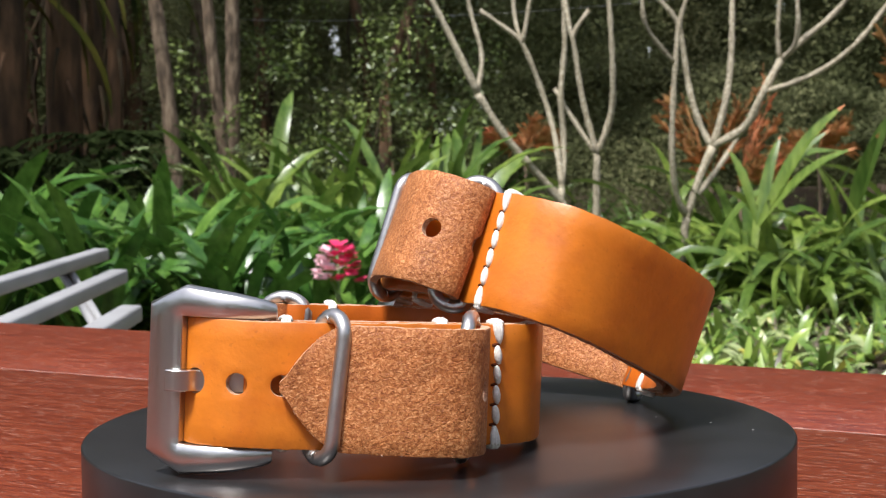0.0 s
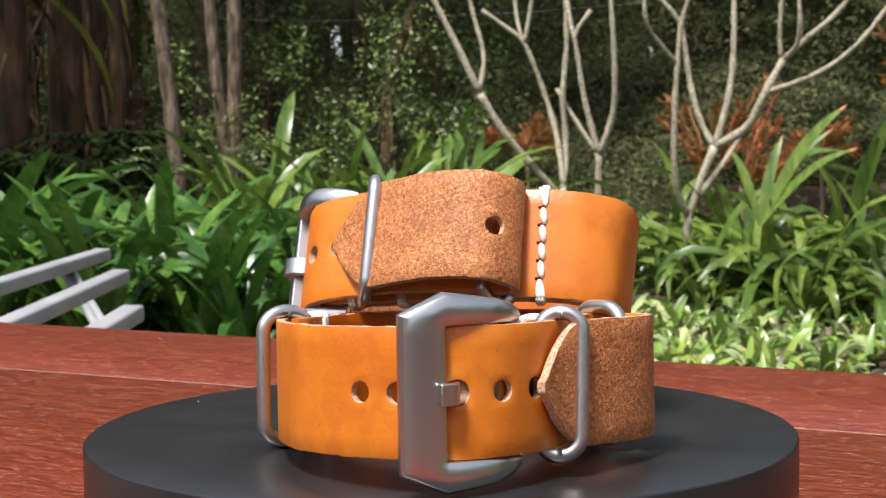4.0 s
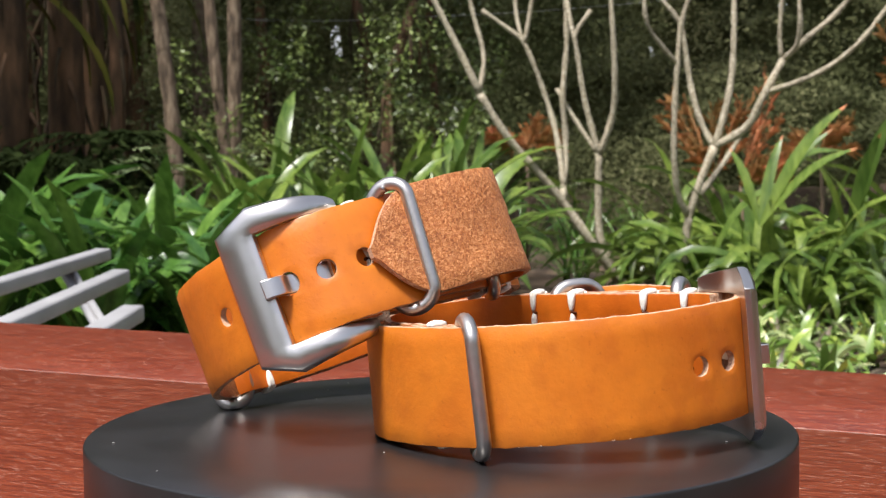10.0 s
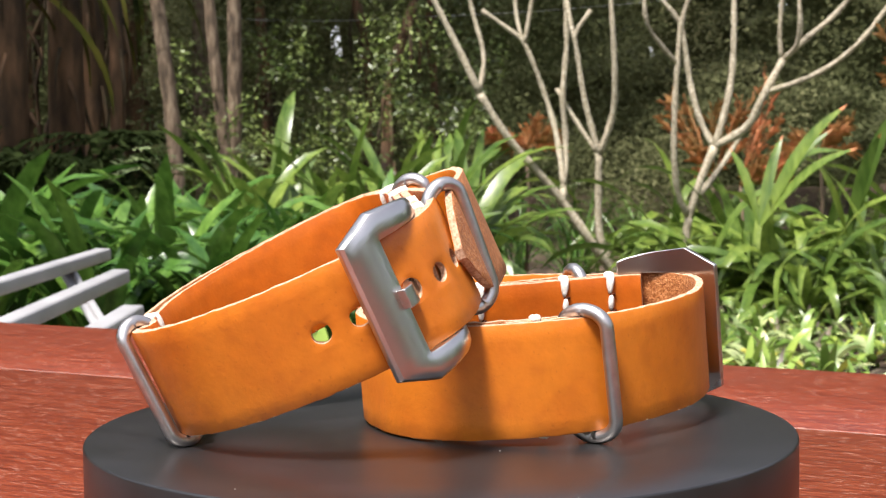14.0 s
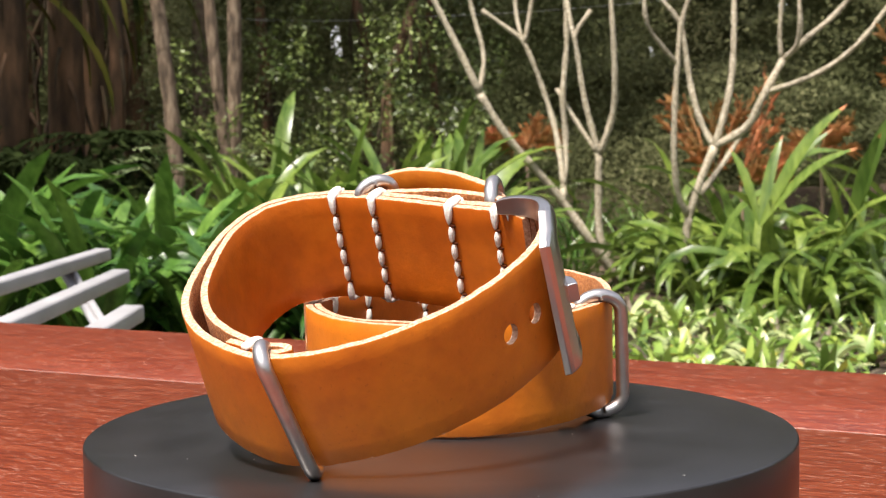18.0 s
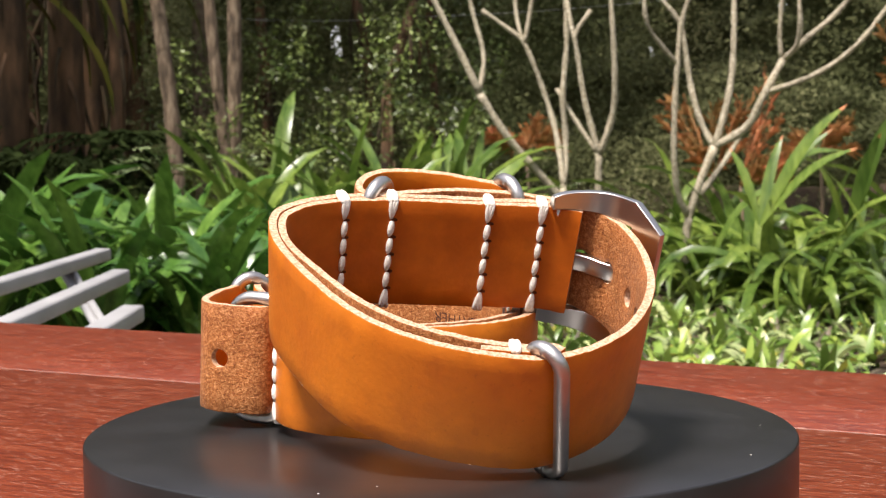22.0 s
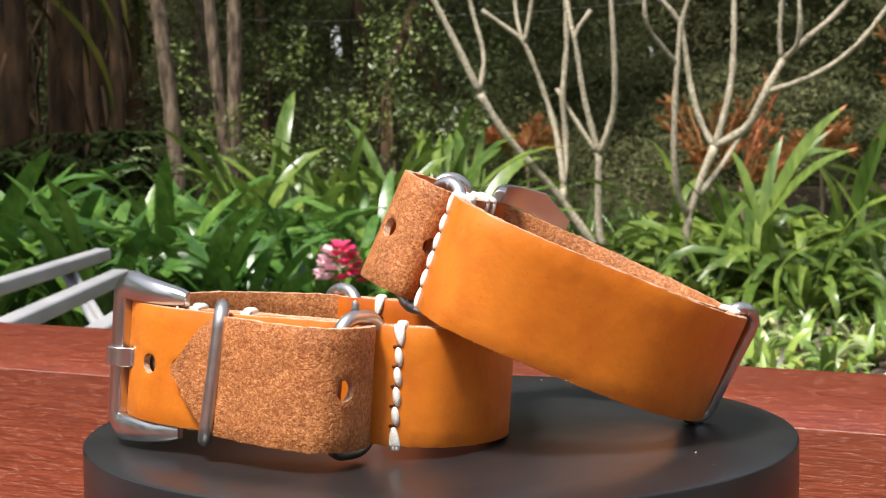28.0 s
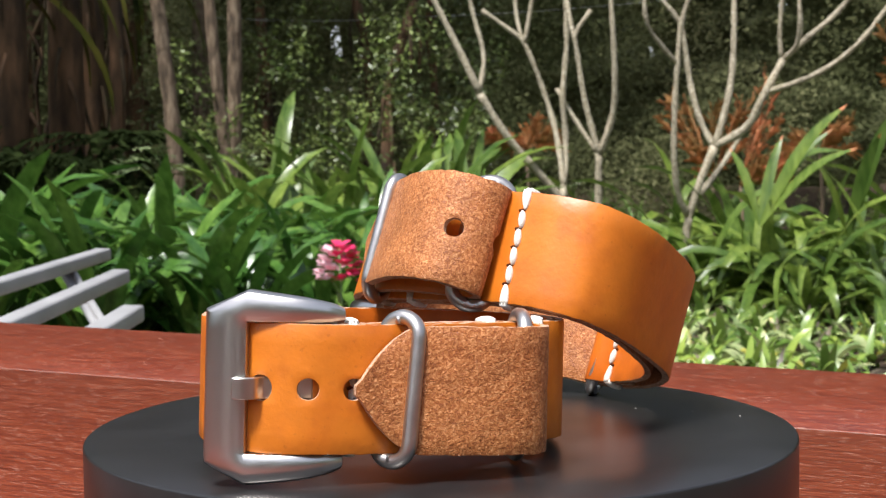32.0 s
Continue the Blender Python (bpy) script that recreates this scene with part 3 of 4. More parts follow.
lean_prong = [(-21.4, 20.5), (-21.2, 24), (-20.2, 27.4), (-20.0, 29.8), (-21.2, 32.4), (-21.3, 34.4), (-20.7, 36.0)]
LEANING, lean_path = strap("leaning_watch_strap", "orange tan leather watch strap with steel buckle leaning on another", plane((0.352, 0.210, 0.912), 38.9),
                           lean_long, (42.6, 27.2), lean_holes, (-1.0, -29.4), (-6.7, -19.6), (-15.6, 0.2), (-21.0, 11.2), lean_buckle, lean_prong,
                           [((43.0, 29.1), 60, -0.2, 10.2, -9, 22), ((-18.2, 6.3), 0, 6.3, 11.1, 2, 24), ((-5.8, -21.3), 0, 2.2, 9.2, 2, -40)], "watch straps on the turntable", 0.08)


def stamp(thing, path, s0, w0, size, words):
    """Words stamped upside down into the flesh side of a strap."""
    curve = bpy.data.curves.new("stamped_word", "FONT")
    curve.body, curve.size, curve.align_x, curve.align_y = words, size, "CENTER", "CENTER"
    temp = new("stamped_word", curve)
    me = bpy.data.meshes.new_from_object(temp.evaluated_get(bpy.context.evaluated_depsgraph_get()))
    bpy.data.objects.remove(temp)
    for v in me.vertices:
        v.co = path.put(s0 + v.co.x, w0 - v.co.y, -THICK / 2 - 0.06)
    me.materials.clear()
    me.materials.append(INK)
    child("stamped_word", me, thing, "dark stamped word")


stamp(FLAT, flat_path, flat_path.near(-53.4, -6.2, 80), 1.8, 3.9, "LEATHER")

# ---- the table ----
def table():
    """A red timber outdoor table: long boards with fine gaps, two breadth rails and four legs."""
    thing = tagged(new("timber_table"), "red oiled timber outdoor table with long boards", "table")
    far = Vector((-0.2147, 0.4315, 0))
    near_end = Vector((0.1648, 0.2325, 0))
    along = (near_end - far).normalized()
    across = Vector((along.y, -along.x, 0))
    turn = math.atan2(along.y, along.x)
    thing.matrix_world = Matrix.Translation((far.x, far.y, 0.75)) @ Matrix.Rotation(turn, 4, "Z")
    length, gap, widths = 2.2, 0.0011, (0.118, 0.30, 0.118, 0.29, 0.118)
    whole = sum(widths)
    rng = random.Random(2)
    back = 0.0
    for k, wide in enumerate(widths):
        bm = bmesh.new()
        box(bm, (length, wide - gap, 0.028), Matrix.Translation((0.35, -back - wide / 2, -0.014 - rng.uniform(0, 0.0003))))
        soften(part("board", bm, TIMBER, thing), 0.0004, 2)
        if k:
            bm = bmesh.new()
            box(bm, (length - 0.004, gap - 0.0002, 0.02), Matrix.Translation((0.35, -back, -0.0104)))
            part("joint", bm, JOINT, thing, "pale dust packed between boards", smooth=False)
        back += wide
    for x in (-0.62, 1.3):
        bm = bmesh.new()
        box(bm, (0.07, whole - 0.06, 0.05), Matrix.Translation((x, -whole / 2, -0.054)))
        part("rail", bm, TIMBER, thing, smooth=False)
        for y in (-0.09, -whole + 0.09):
            bm = bmesh.new()
            box(bm, (0.07, 0.07, 0.671), Matrix.Translation((x, y, -0.4145)))
            soften(part("leg", bm, TIMBER, thing), 0.003, 2)
    return thing


table()


# ---- the slatted bench beyond the table ----
def bench():
    thing = tagged(new("slatted_bench"), "grey aluminium garden bench with parallel slats", "bench")
    ends = (Vector((-0.439, 1.822, 0.668)), Vector((-0.363, 1.542, 0.668)), Vector((-0.287, 1.202, 0.666)))
    z = sum(e.z for e in ends) / 3
    yaw = math.atan2(0.0597, 1.0)
    thing.matrix_world = Matrix.Translation((ends[1].x, ends[1].y, 0))
    way = Vector((math.sin(yaw), math.cos(yaw), 0))
    side = Vector((way.y, -way.x, 0))
    ground = []
    for e, rise, tilt in zip(ends + (ends[2] + (ends[2] - ends[1]), ), (0.0075, 0.004, 0.002, 0.002), (0.0, 0.017, 0.03, 0.04)):
        d = Vector((e.x - ends[1].x, e.y - ends[1].y, e.z))
        bm = bmesh.new()
        m = Matrix.Translation(d - way * 0.02 + Vector((0, 0, rise))) @ Matrix.Rotation(-yaw, 4, "Z") @ Matrix.Rotation(tilt, 4, "X") @ Matrix.Translation((0, -0.55, 0))
        box(bm, (0.022, 1.1, 0.016), m)
        soften(part("slat", bm, ALUMINIUM, thing), 0.003, 2)
    a = Vector((ends[0].x - ends[1].x, ends[0].y - ends[1].y, z)) - way * 0.62
    b = Vector((2 * ends[2].x - 2 * ends[1].x, 2 * (ends[2].y - ends[1].y), z)) - way * 0.62
    base = Vector((ends[1].x, ends[1].y, 0))
    for back in (0.0, 0.42):
        p, q = a - way * back, b - way * back
        p.z, q.z = ends[0].z - 0.014, 2 * ends[2].z - ends[1].z - 0.014
        v, f = tube([p, q], 0.006, 12)
        child("crossbar", mesh("crossbar", v, f, ALUMINIUM), thing)
        # crossed legs, each a pair of rods
        for high, low in (((-0.453, 1.642, 0.669), (-0.403, 1.592, 0.606)), ((-0.822, 1.642, 0.674), (-0.846, 1.592, 0.612))):
            for shift in (-0.0056, 0.0056):
                h, g = Vector(high) - base - way * back * 2.2 + side * shift, Vector(low) - base - way * back * 2.2 + side * shift
                foot = h + (g - h) * (h.z / (h.z - g.z))
                v, f = tube([h, foot], 0.0048, 12)
                child("leg", mesh("leg", v, f, ALUMINIUM), thing)
    return thing


bench()


# ---- the garden's ground ----
def ground():
    n = 90
    verts, faces = [], []
    for i in range(n + 1):
        for j in range(n + 1):
            u, w = i / n * 2 - 1, j / n * 2 - 1
            x, y = 60 * u * abs(u) ** 1.2, 60 * w * abs(w) ** 1.2
            far = min(1.0, max(0.0, (math.hypot(x, y) - 4) / 6))
            verts.append((x, y, -0.01 + far * 0.10 * noise.noise((x * 0.7, y * 0.7, 0)) - 0.03 * far))
    for i in range(n):
        for j in range(n):
            a = i * (n + 1) + j
            faces.append((a, a + n + 1, a + n + 2, a + 1))
    ob = new("ground", mesh("ground", verts, faces, SOIL))
    tagged(ob, "dark soil strewn with leaf litter", "ground", kind="structure")


ground()


# ---- plants ----
def leaf(length, width, start, bend, fold=0.25, segs=9, twist=0.0, blunt=3.0, tipdrop=0.0):
    """A strap leaf from the origin: rises at start degrees off the vertical and bends over by bend degrees."""
    x = z = 0.0
    verts, faces = [], []
    for k in range(segs + 1):
        t = k / segs
        a = radians(start + bend * t ** 1.6 + tipdrop * max(0, t - 0.7) / 0.3)
        if k:
            x += math.sin(a) * length / segs
            z += math.cos(a) * length / segs
        w = width / 2 * (min(1.0, 0.45 + 1.5 * t) * max(0.02, 1 - t ** blunt) ** 0.7)
        n = Vector((-math.cos(a), 0, math.sin(a)))
        tw = radians(twist * t)
        side = Vector((0, 1, 0)) * math.cos(tw) + n * math.sin(tw)
        c = Vector((x, 0, z))
        verts += [c + side * w + n * (fold * w), c, c - side * w + n * (fold * w)]
    for k in range(segs):
        a = 3 * k
        faces += [(a, a + 1, a + 4, a + 3), (a + 1, a + 2, a + 5, a + 4)]
    return verts, faces


def leaf_set(name, mat, count, length, width, seed, start=(4, 40), bend=(10, 95), blunt=3.0):
    rng = random.Random(seed)
    out = []
    for _ in range(count):
        v, f = leaf(length * rng.uniform(0.7, 1.1), width * rng.uniform(0.75, 1.15), rng.uniform(*start), rng.uniform(*bend), rng.uniform(0.1, 0.4),
                    9, rng.uniform(-50, 50), blunt, rng.uniform(0, 40))
        out.append(mesh(name, v, f, mat))
    return out


def strap_plant(name, x, y, n, leaves, scale, rng, label, group, z=0.0):
    thing = tagged(new(name), label, "plant", group)
    thing.location = (x, y, z - 0.02)
    turn = rng.uniform(0, 360)
    for k in range(n):
        ob = child("leaf", rng.choice(leaves), thing)
        s = scale * rng.uniform(0.75, 1.12)
        ob.matrix_basis = pose(rng.uniform(-0.02, 0.02), rng.uniform(-0.02, 0.02), 0, rng.uniform(-8, 8), rng.uniform(-8, 8), turn + k * 137.5 + rng.uniform(-20, 20)) @ Matrix.Scale(s, 4)
    return thing


def cloud(name, count, where, size, mat, seed, label, category, stretch=2.2, up=0.3):
    """Many small folded leaves as one stuff object; where(rng) gives a place or None."""
    rng = np.random.RandomState(seed)
    pts = where(rng, count)
    n = len(pts)
    d = rng.normal(size=(n, 3))
    d[:, 2] = d[:, 2] * 0.6 - up
    d /= np.linalg.norm(d, axis=1)[:, None]
    w = np.cross(d, rng.normal(size=(n, 3)))
    w /= np.linalg.norm(w, axis=1)[:, None]
    m = np.cross(d, w)
    s = size * rng.uniform(0.55, 1.3, size=(n, 1))
    q = np.stack([pts, pts + d * s * 0.45 + w * s / stretch * 0.5 + m * s * 0.07, pts + d * s, pts + d * s * 0.45 - w * s / stretch * 0.5 + m * s * 0.07], 1).reshape(-1, 3)
    me = bpy.data.meshes.new(name)
    me.vertices.add(4 * n)
    me.vertices.foreach_set("co", q.ravel())
    me.loops.add(6 * n)
    tri = (np.arange(n)[:, None] * 4 + np.array([0, 1, 2, 0, 2, 3])).ravel()
    me.loops.foreach_set("vertex_index", tri)
    me.polygons.add(2 * n)
    me.polygons.foreach_set("loop_start", np.arange(2 * n) * 3)
    me.materials.append(mat)
    me.update(calc_edges=True)
    return tagged(new(name, me), label, category, kind="stuff")


def bed(seed, count, xs, ys, least):
    """Places strewn over an oblong, none nearer than least to another."""
    rng, out = random.Random(seed), []
    for _ in range(4000):
        p = (rng.uniform(*xs), rng.uniform(*ys))
        if all(math.hypot(p[0] - q[0], (p[1] - q[1])) > least for q in out):
            out.append(p)
        if len(out) == count:
            break
    return out


CLIVIA = leaf_set("leaf", LEAF, 22, 0.74, 0.058, 1, (2, 32), (8, 105), 7.0)
TALL = leaf_set("leaf", LEAF_BRIGHT, 16, 1.0, 0.072, 2, (4, 32), (20, 105), 7.0)
LILY = leaf_set("leaf", LEAF_BRIGHT, 18, 0.98, 0.068, 3, (8, 58), (40, 140), 4.5)
GRASSY = leaf_set("leaf", LEAF, 8, 0.75, 0.018, 4, (5, 45), (20, 110), 2.0)
SMALL = leaf_set("leaf", COVER, 8, 0.20, 0.038, 5, (15, 60), (10, 90), 2.2) + leaf_set("leaf", COVER_YELLOW, 1, 0.16, 0.028, 8, (15, 65), (10, 90), 2.0) + leaf_set("leaf", COVER_PALE, 3, 0.17, 0.036, 6, (15, 65), (10, 90), 2.0) + leaf_set("leaf", COVER_DULL, 3, 0.17, 0.028, 7, (15, 60), (10, 90), 2.0)
rng = random.Random(11)
for x, y in bed(1, 62, (-2.1, -0.2), (5.2, 7.0), 0.165):
    strap_plant("clivia", x, y, 17, CLIVIA, rng.uniform(0.85, 1.1) * (1.14 if x < -1.0 else 1.0), rng, "clump of glossy dark green strap leaves in a garden bed", "clivias in the bed")
for x, y in bed(2, 20, (-0.95, 0.12), (6.9, 8.1), 0.21):
    strap_plant("bromeliad", x, y, 17, TALL, rng.uniform(0.82, 0.98), rng, "tall clump of broad shining green strap leaves", "tall strap-leaved plants")
for x, y in bed(3, 12, (1.22, 2.3), (6.5, 8.0), 0.28) + bed(7, 5, (1.0, 1.5), (7.9, 8.6), 0.22) + bed(9, 6, (1.95, 2.5), (7.9, 8.8), 0.25) + bed(8, 5, (1.12, 1.6), (6.75, 7.5), 0.2):
    strap_plant("crinum_lily", x, y, 18, LILY, rng.uniform(0.72, 0.98), rng, "clump of long pale green arching leaves", "lilies under the bare trees")
for x, y in bed(4, 9, (0.1, 1.3), (8.2, 9.6), 0.25):
    strap_plant("grass_tuft", x, y, 18, GRASSY, rng.uniform(0.8, 1.1), rng, "tuft of thin dark arching grass blades", "grass tufts")
for x, y in bed(5, 128, (0.4, 1.85), (4.3, 6.7), 0.095) + bed(6, 16, (-0.85, -0.1), (4.6, 5.0), 0.12):
    strap_plant("spider_plant", x, y, 13, SMALL, rng.uniform(0.75, 1.15) * (1.55 if x < 0 else 1.0), rng, "low tuft of small light green leaves", "low edging plants")


def limb(parent, pts, r0, r1, mat, name="branch", label=""):
    p, s = spline(pts, 0.05)
    k = s / s[-1]
    v, f = tube(p, [r0 + (r1 - r0) * a + 0.002 * math.sin(a * 40) for a in k], 9)
    return child(name, mesh(name, v, f, mat), parent, label)


def bare_tree(base, label, limbs):
    thing = tagged(new("frangipani_tree"), label, "tree", "bare frangipani trees")
    b = Vector(base)
    thing.location = b
    for k, (r0, r1, *pts) in enumerate(limbs):
        limb(thing, [Vector(p) - b for p in pts], r0 * 0.88, r1 * 0.86, BARK, "branch" if k else "trunk")
    return thing


bare_tree((1.128, 7.222, -0.030), "leafless frangipani tree with forking pale grey limbs", [
    (0.027, 0.024, (1.128, 7.222, -0.030), (1.126, 7.222, 0.246), (1.146, 7.222, 0.407)),
    (0.024, 0.023, (1.144, 7.222, 0.389), (1.198, 7.222, 0.556), (1.262, 7.222, 0.709)),
    (0.018, 0.012, (1.144, 7.222, 0.389), (1.088, 7.172, 0.495), (1.063, 7.122, 0.688), (1.068, 7.122, 0.916), (1.079, 7.122, 1.092), (1.097, 7.122, 1.268), (1.152, 7.122, 1.442)),
    (0.013, 0.010, (1.076, 7.122, 1.087), (0.986, 7.072, 1.179), (0.925, 7.022, 1.276), (0.918, 7.022, 1.437)),
    (0.018, 0.012, (1.260, 7.222, 0.704), (1.206, 7.272, 0.826), (1.167, 7.322, 0.994), (1.136, 7.322, 1.201), (1.105, 7.322, 1.300), (0.981, 7.322, 1.435)),
    (0.020, 0.014, (1.260, 7.222, 0.704), (1.314, 7.222, 0.888), (1.353, 7.272, 1.094), (1.369, 7.322, 1.456)),
    (0.023, 0.019, (1.260, 7.222, 0.709), (1.400, 7.172, 0.798), (1.466, 7.122, 0.941), (1.552, 7.122, 1.099)),
    (0.014, 0.011, (1.547, 7.122, 1.091), (1.536, 7.122, 1.212), (1.551, 7.122, 1.437)),
    (0.014, 0.011, (1.547, 7.122, 1.091), (1.602, 7.072, 1.159), (1.606, 7.022, 1.256), (1.595, 7.022, 1.429)),
    (0.017, 0.012, (1.552, 7.122, 1.096), (1.663, 7.122, 1.196), (1.784, 7.122, 1.295), (1.889, 7.122, 1.421)),
    (0.015, 0.011, (1.487, 7.122, 0.956), (1.629, 7.022, 1.007), (1.754, 6.972, 1.079), (1.865, 6.922, 1.186), (2.011, 6.922, 1.379)),
    (0.018, 0.012, (1.209, 7.322, 0.487), (1.296, 7.422, 0.574), (1.401, 7.522, 0.698), (1.454, 7.522, 0.793)),
])
bare_tree((0.936, 7.822, -0.030), "leafless frangipani tree with a leaning trunk and pale limbs", [
    (0.028, 0.020, (0.936, 7.822, -0.030), (0.726, 7.722, 0.268), (0.589, 7.722, 0.463), (0.340, 7.622, 0.755), (0.202, 7.622, 0.972)),
    (0.022, 0.015, (0.205, 7.622, 0.969), (0.096, 7.622, 1.202), (-0.022, 7.622, 1.443)),
    (0.015, 0.011, (0.202, 7.622, 0.969), (0.227, 7.672, 1.148), (0.186, 7.722, 1.327), (0.150, 7.722, 1.476)),
    (0.024, 0.020, (0.860, 7.822, 0.097), (0.796, 7.822, 0.260), (0.789, 7.822, 0.456), (0.793, 7.822, 0.672)),
    (0.019, 0.012, (0.793, 7.822, 0.664), (0.725, 7.822, 0.928), (0.687, 7.822, 1.176), (0.679, 7.822, 1.258), (0.757, 7.822, 1.373)),
    (0.012, 0.010, (0.685, 7.822, 1.190), (0.662, 7.872, 1.316), (0.639, 7.922, 1.486)),
    (0.020, 0.013, (0.793, 7.822, 0.664), (0.858, 7.772, 0.871), (0.861, 7.722, 1.088), (0.841, 7.722, 1.468)),
    (0.014, 0.011, (0.787, 7.822, 0.672), (0.691, 7.922, 0.831), (0.601, 8.022, 0.994)),
    (0.020, 0.014, (0.606, 7.722, 0.446), (0.637, 7.922, 0.734), (0.624, 7.922, 0.958), (0.645, 7.922, 1.208), (0.639, 7.922, 1.486)),
    (0.018, 0.012, (0.616, 7.772, 0.515), (0.588, 7.872, 0.763), (0.537, 7.922, 0.959), (0.436, 7.922, 1.216), (0.358, 7.922, 1.290), (0.225, 7.922, 1.385)),
    (0.012, 0.009, (0.433, 7.922, 1.216), (0.456, 7.922, 1.322), (0.483, 7.922, 1.487)),
    (0.011, 0.009, (0.427, 7.922, 1.233), (0.403, 7.972, 1.339), (0.392, 8.022, 1.496)),
])


def tree_trunk(name, pts, r0, r1, mat, label):
    thing = tagged(new(name), label, "tree", "trunks in the shade")
    b = Vector(pts[0])
    thing.location = b
    limb(thing, [Vector(p) - b for p in pts], r0, r1, mat, "trunk")
    q = random.Random(int(b.x * 1000))
    line, run = spline([Vector(p) - b for p in pts], 0.05)
    for k in range(9):
        i = q.randrange(len(line) // 4, len(line) - 4)
        c, a = Vector(line[i]), q.uniform(0, 6.28)
        r = r0 + (r1 - r0) * i / len(line)
        o = Vector((math.cos(a), math.sin(a), 0))
        if mat is TRUNK_DARK:
            v, f = tube([c + o * r, c + o * (r + 0.04) + Vector((0, 0, -0.2)), c + o * (r + 0.02) + Vector((0, 0, -0.5))], [0.012, 0.014, 0.004], 5)
            child("dead_frond", mesh("dead_frond", v, f, STRAW), thing)
        else:
            # a raised old leaf scar, part of the way round
            ring = [c + Vector((math.cos(a + u) * (r + 0.0015), math.sin(a + u) * (r + 0.0015), 0.01 * math.sin(2 * u))) for u in np.linspace(-1.2, 1.2, 9)]
            v, f = tube(ring, [0.0006] + [0.0016] * 7 + [0.0006], 6)
            child("leaf_scar", mesh("leaf_scar", v, f, TRUNK_GREY), thing)
    return thing


for pts, r0, r1, mat in (
        (((-1.478, 9.122, -0.030), (-1.493, 9.122, 0.674), (-1.538, 9.122, 1.193), (-1.590, 9.122, 1.669)), 0.047, 0.042, TRUNK_GREY),
        (((-1.202, 9.422, -0.030), (-1.238, 9.422, 0.572), (-1.296, 9.422, 1.200), (-1.331, 9.422, 1.691)), 0.042, 0.034, TRUNK_GREY),
        (((-1.311, 10.222, -0.030), (-1.292, 10.222, 0.693), (-1.276, 10.222, 1.263), (-1.273, 10.222, 1.758)), 0.05, 0.045, TRUNK_GREY),
        (((-1.766, 12.122, -0.030), (-1.759, 12.122, 0.753), (-1.762, 12.122, 1.341), (-1.740, 12.122, 1.925)), 0.07, 0.06, TRUNK_GREY),
        (((-0.368, 11.122, -0.030), (-0.332, 11.122, 0.977), (-0.269, 11.122, 1.285), (-0.168, 11.122, 1.592), (-0.119, 11.122, 1.821)), 0.045, 0.034, TRUNK_DARK),
        (((-0.536, 12.122, -0.030), (-0.508, 12.122, 1.284), (-0.586, 12.122, 1.661), (-0.624, 12.122, 1.912)), 0.04, 0.03, TRUNK_DARK),
        (((-0.027, 12.622, -0.030), (-0.022, 12.622, 1.121), (-0.052, 12.622, 1.514), (-0.025, 12.622, 1.947)), 0.04, 0.03, TRUNK_DARK),
        (((-2.444, 11.122, -0.030), (-2.385, 11.122, 1.118), (-2.395, 11.122, 1.848)), 0.12, 0.11, TRUNK_DARK),
        (((-2.036, 10.122, -0.030), (-2.002, 10.122, 1.057), (-2.011, 10.122, 1.759)), 0.05, 0.045, TRUNK_DARK),
        (((-2.957, 11.622, -0.030), (-2.942, 11.622, 1.135), (-2.862, 11.622, 1.896)), 0.10, 0.09, TRUNK_DARK),
        (((-1.358, 13.122, -0.030), (-1.380, 13.122, 1.148), (-1.431, 13.122, 2.006)), 0.05, 0.04, TRUNK_DARK)):
    tree_trunk("shaded_palm" if mat is TRUNK_DARK else "slender_tree", pts, r0, r1, mat,
               "dark fibrous trunk in deep shade" if mat is TRUNK_DARK else "slender grey-brown trunk at the edge of the woods")


def skirted_palm(x, y, r, seed):
    """A thick palm with a skirt of dead fronds that hang down its trunk."""
    thing = tagged(new("palm_tree"), "thick palm trunk with a skirt of dead brown fronds", "palm", "shaded palms")
    thing.location = (x, y, -0.03)
    q = random.Random(seed)
    v, f = tube([(0, 0, 0), (0.02, 0, 1.5), (0, 0, 4.0)], [r, r * 0.9, r * 0.85], 14)
    child("trunk", mesh("trunk", v, f, TRUNK_DARK), thing)
    for k in range(22):
        a = q.uniform(0, 6.28)
        top = q.uniform(0.9, 3.0)
        low = top - q.uniform(0.25, 0.7)
        o, w = Vector((math.cos(a), math.sin(a), 0)), Vector((-math.sin(a), math.cos(a), 0)) * q.uniform(-0.09, 0.09)
        pts = [o * (r + 0.01) + Vector((0, 0, top)), o * (r + q.uniform(0.04, 0.1)) + w * 0.6 + Vector((0, 0, (top + low) / 2 + 0.08)), o * (r + q.uniform(0.03, 0.12)) + w + Vector((0, 0, low))]
        v, f = tube(pts, [0.014, q.uniform(0.008, 0.018), 0.003], 5)
        child("dead_frond", mesh("dead_frond", v, f, STRAW if q.random() < 0.25 else TRUNK_DARK), thing)
    for k in range(12):
        v, f = leaf(q.uniform(0.7, 1.2), q.uniform(0.03, 0.08), q.uniform(95, 125), q.uniform(45, 70), 0.3, 9, q.uniform(-40, 40), 2.5)
        ob = child("frond", mesh("frond", v, f, FROND), thing)
        ob.matrix_basis = pose(0, 0, q.uniform(1.7, 2.4), 0, 0, q.uniform(0, 360))
    return thing


for p in ((-2.338, 10.122, -0.030), (-2.566, 9.622, -0.030), (-2.225, 11.622, -0.030)):
    skirted_palm(p[0], p[1], 0.12, int(p[0] * -100))


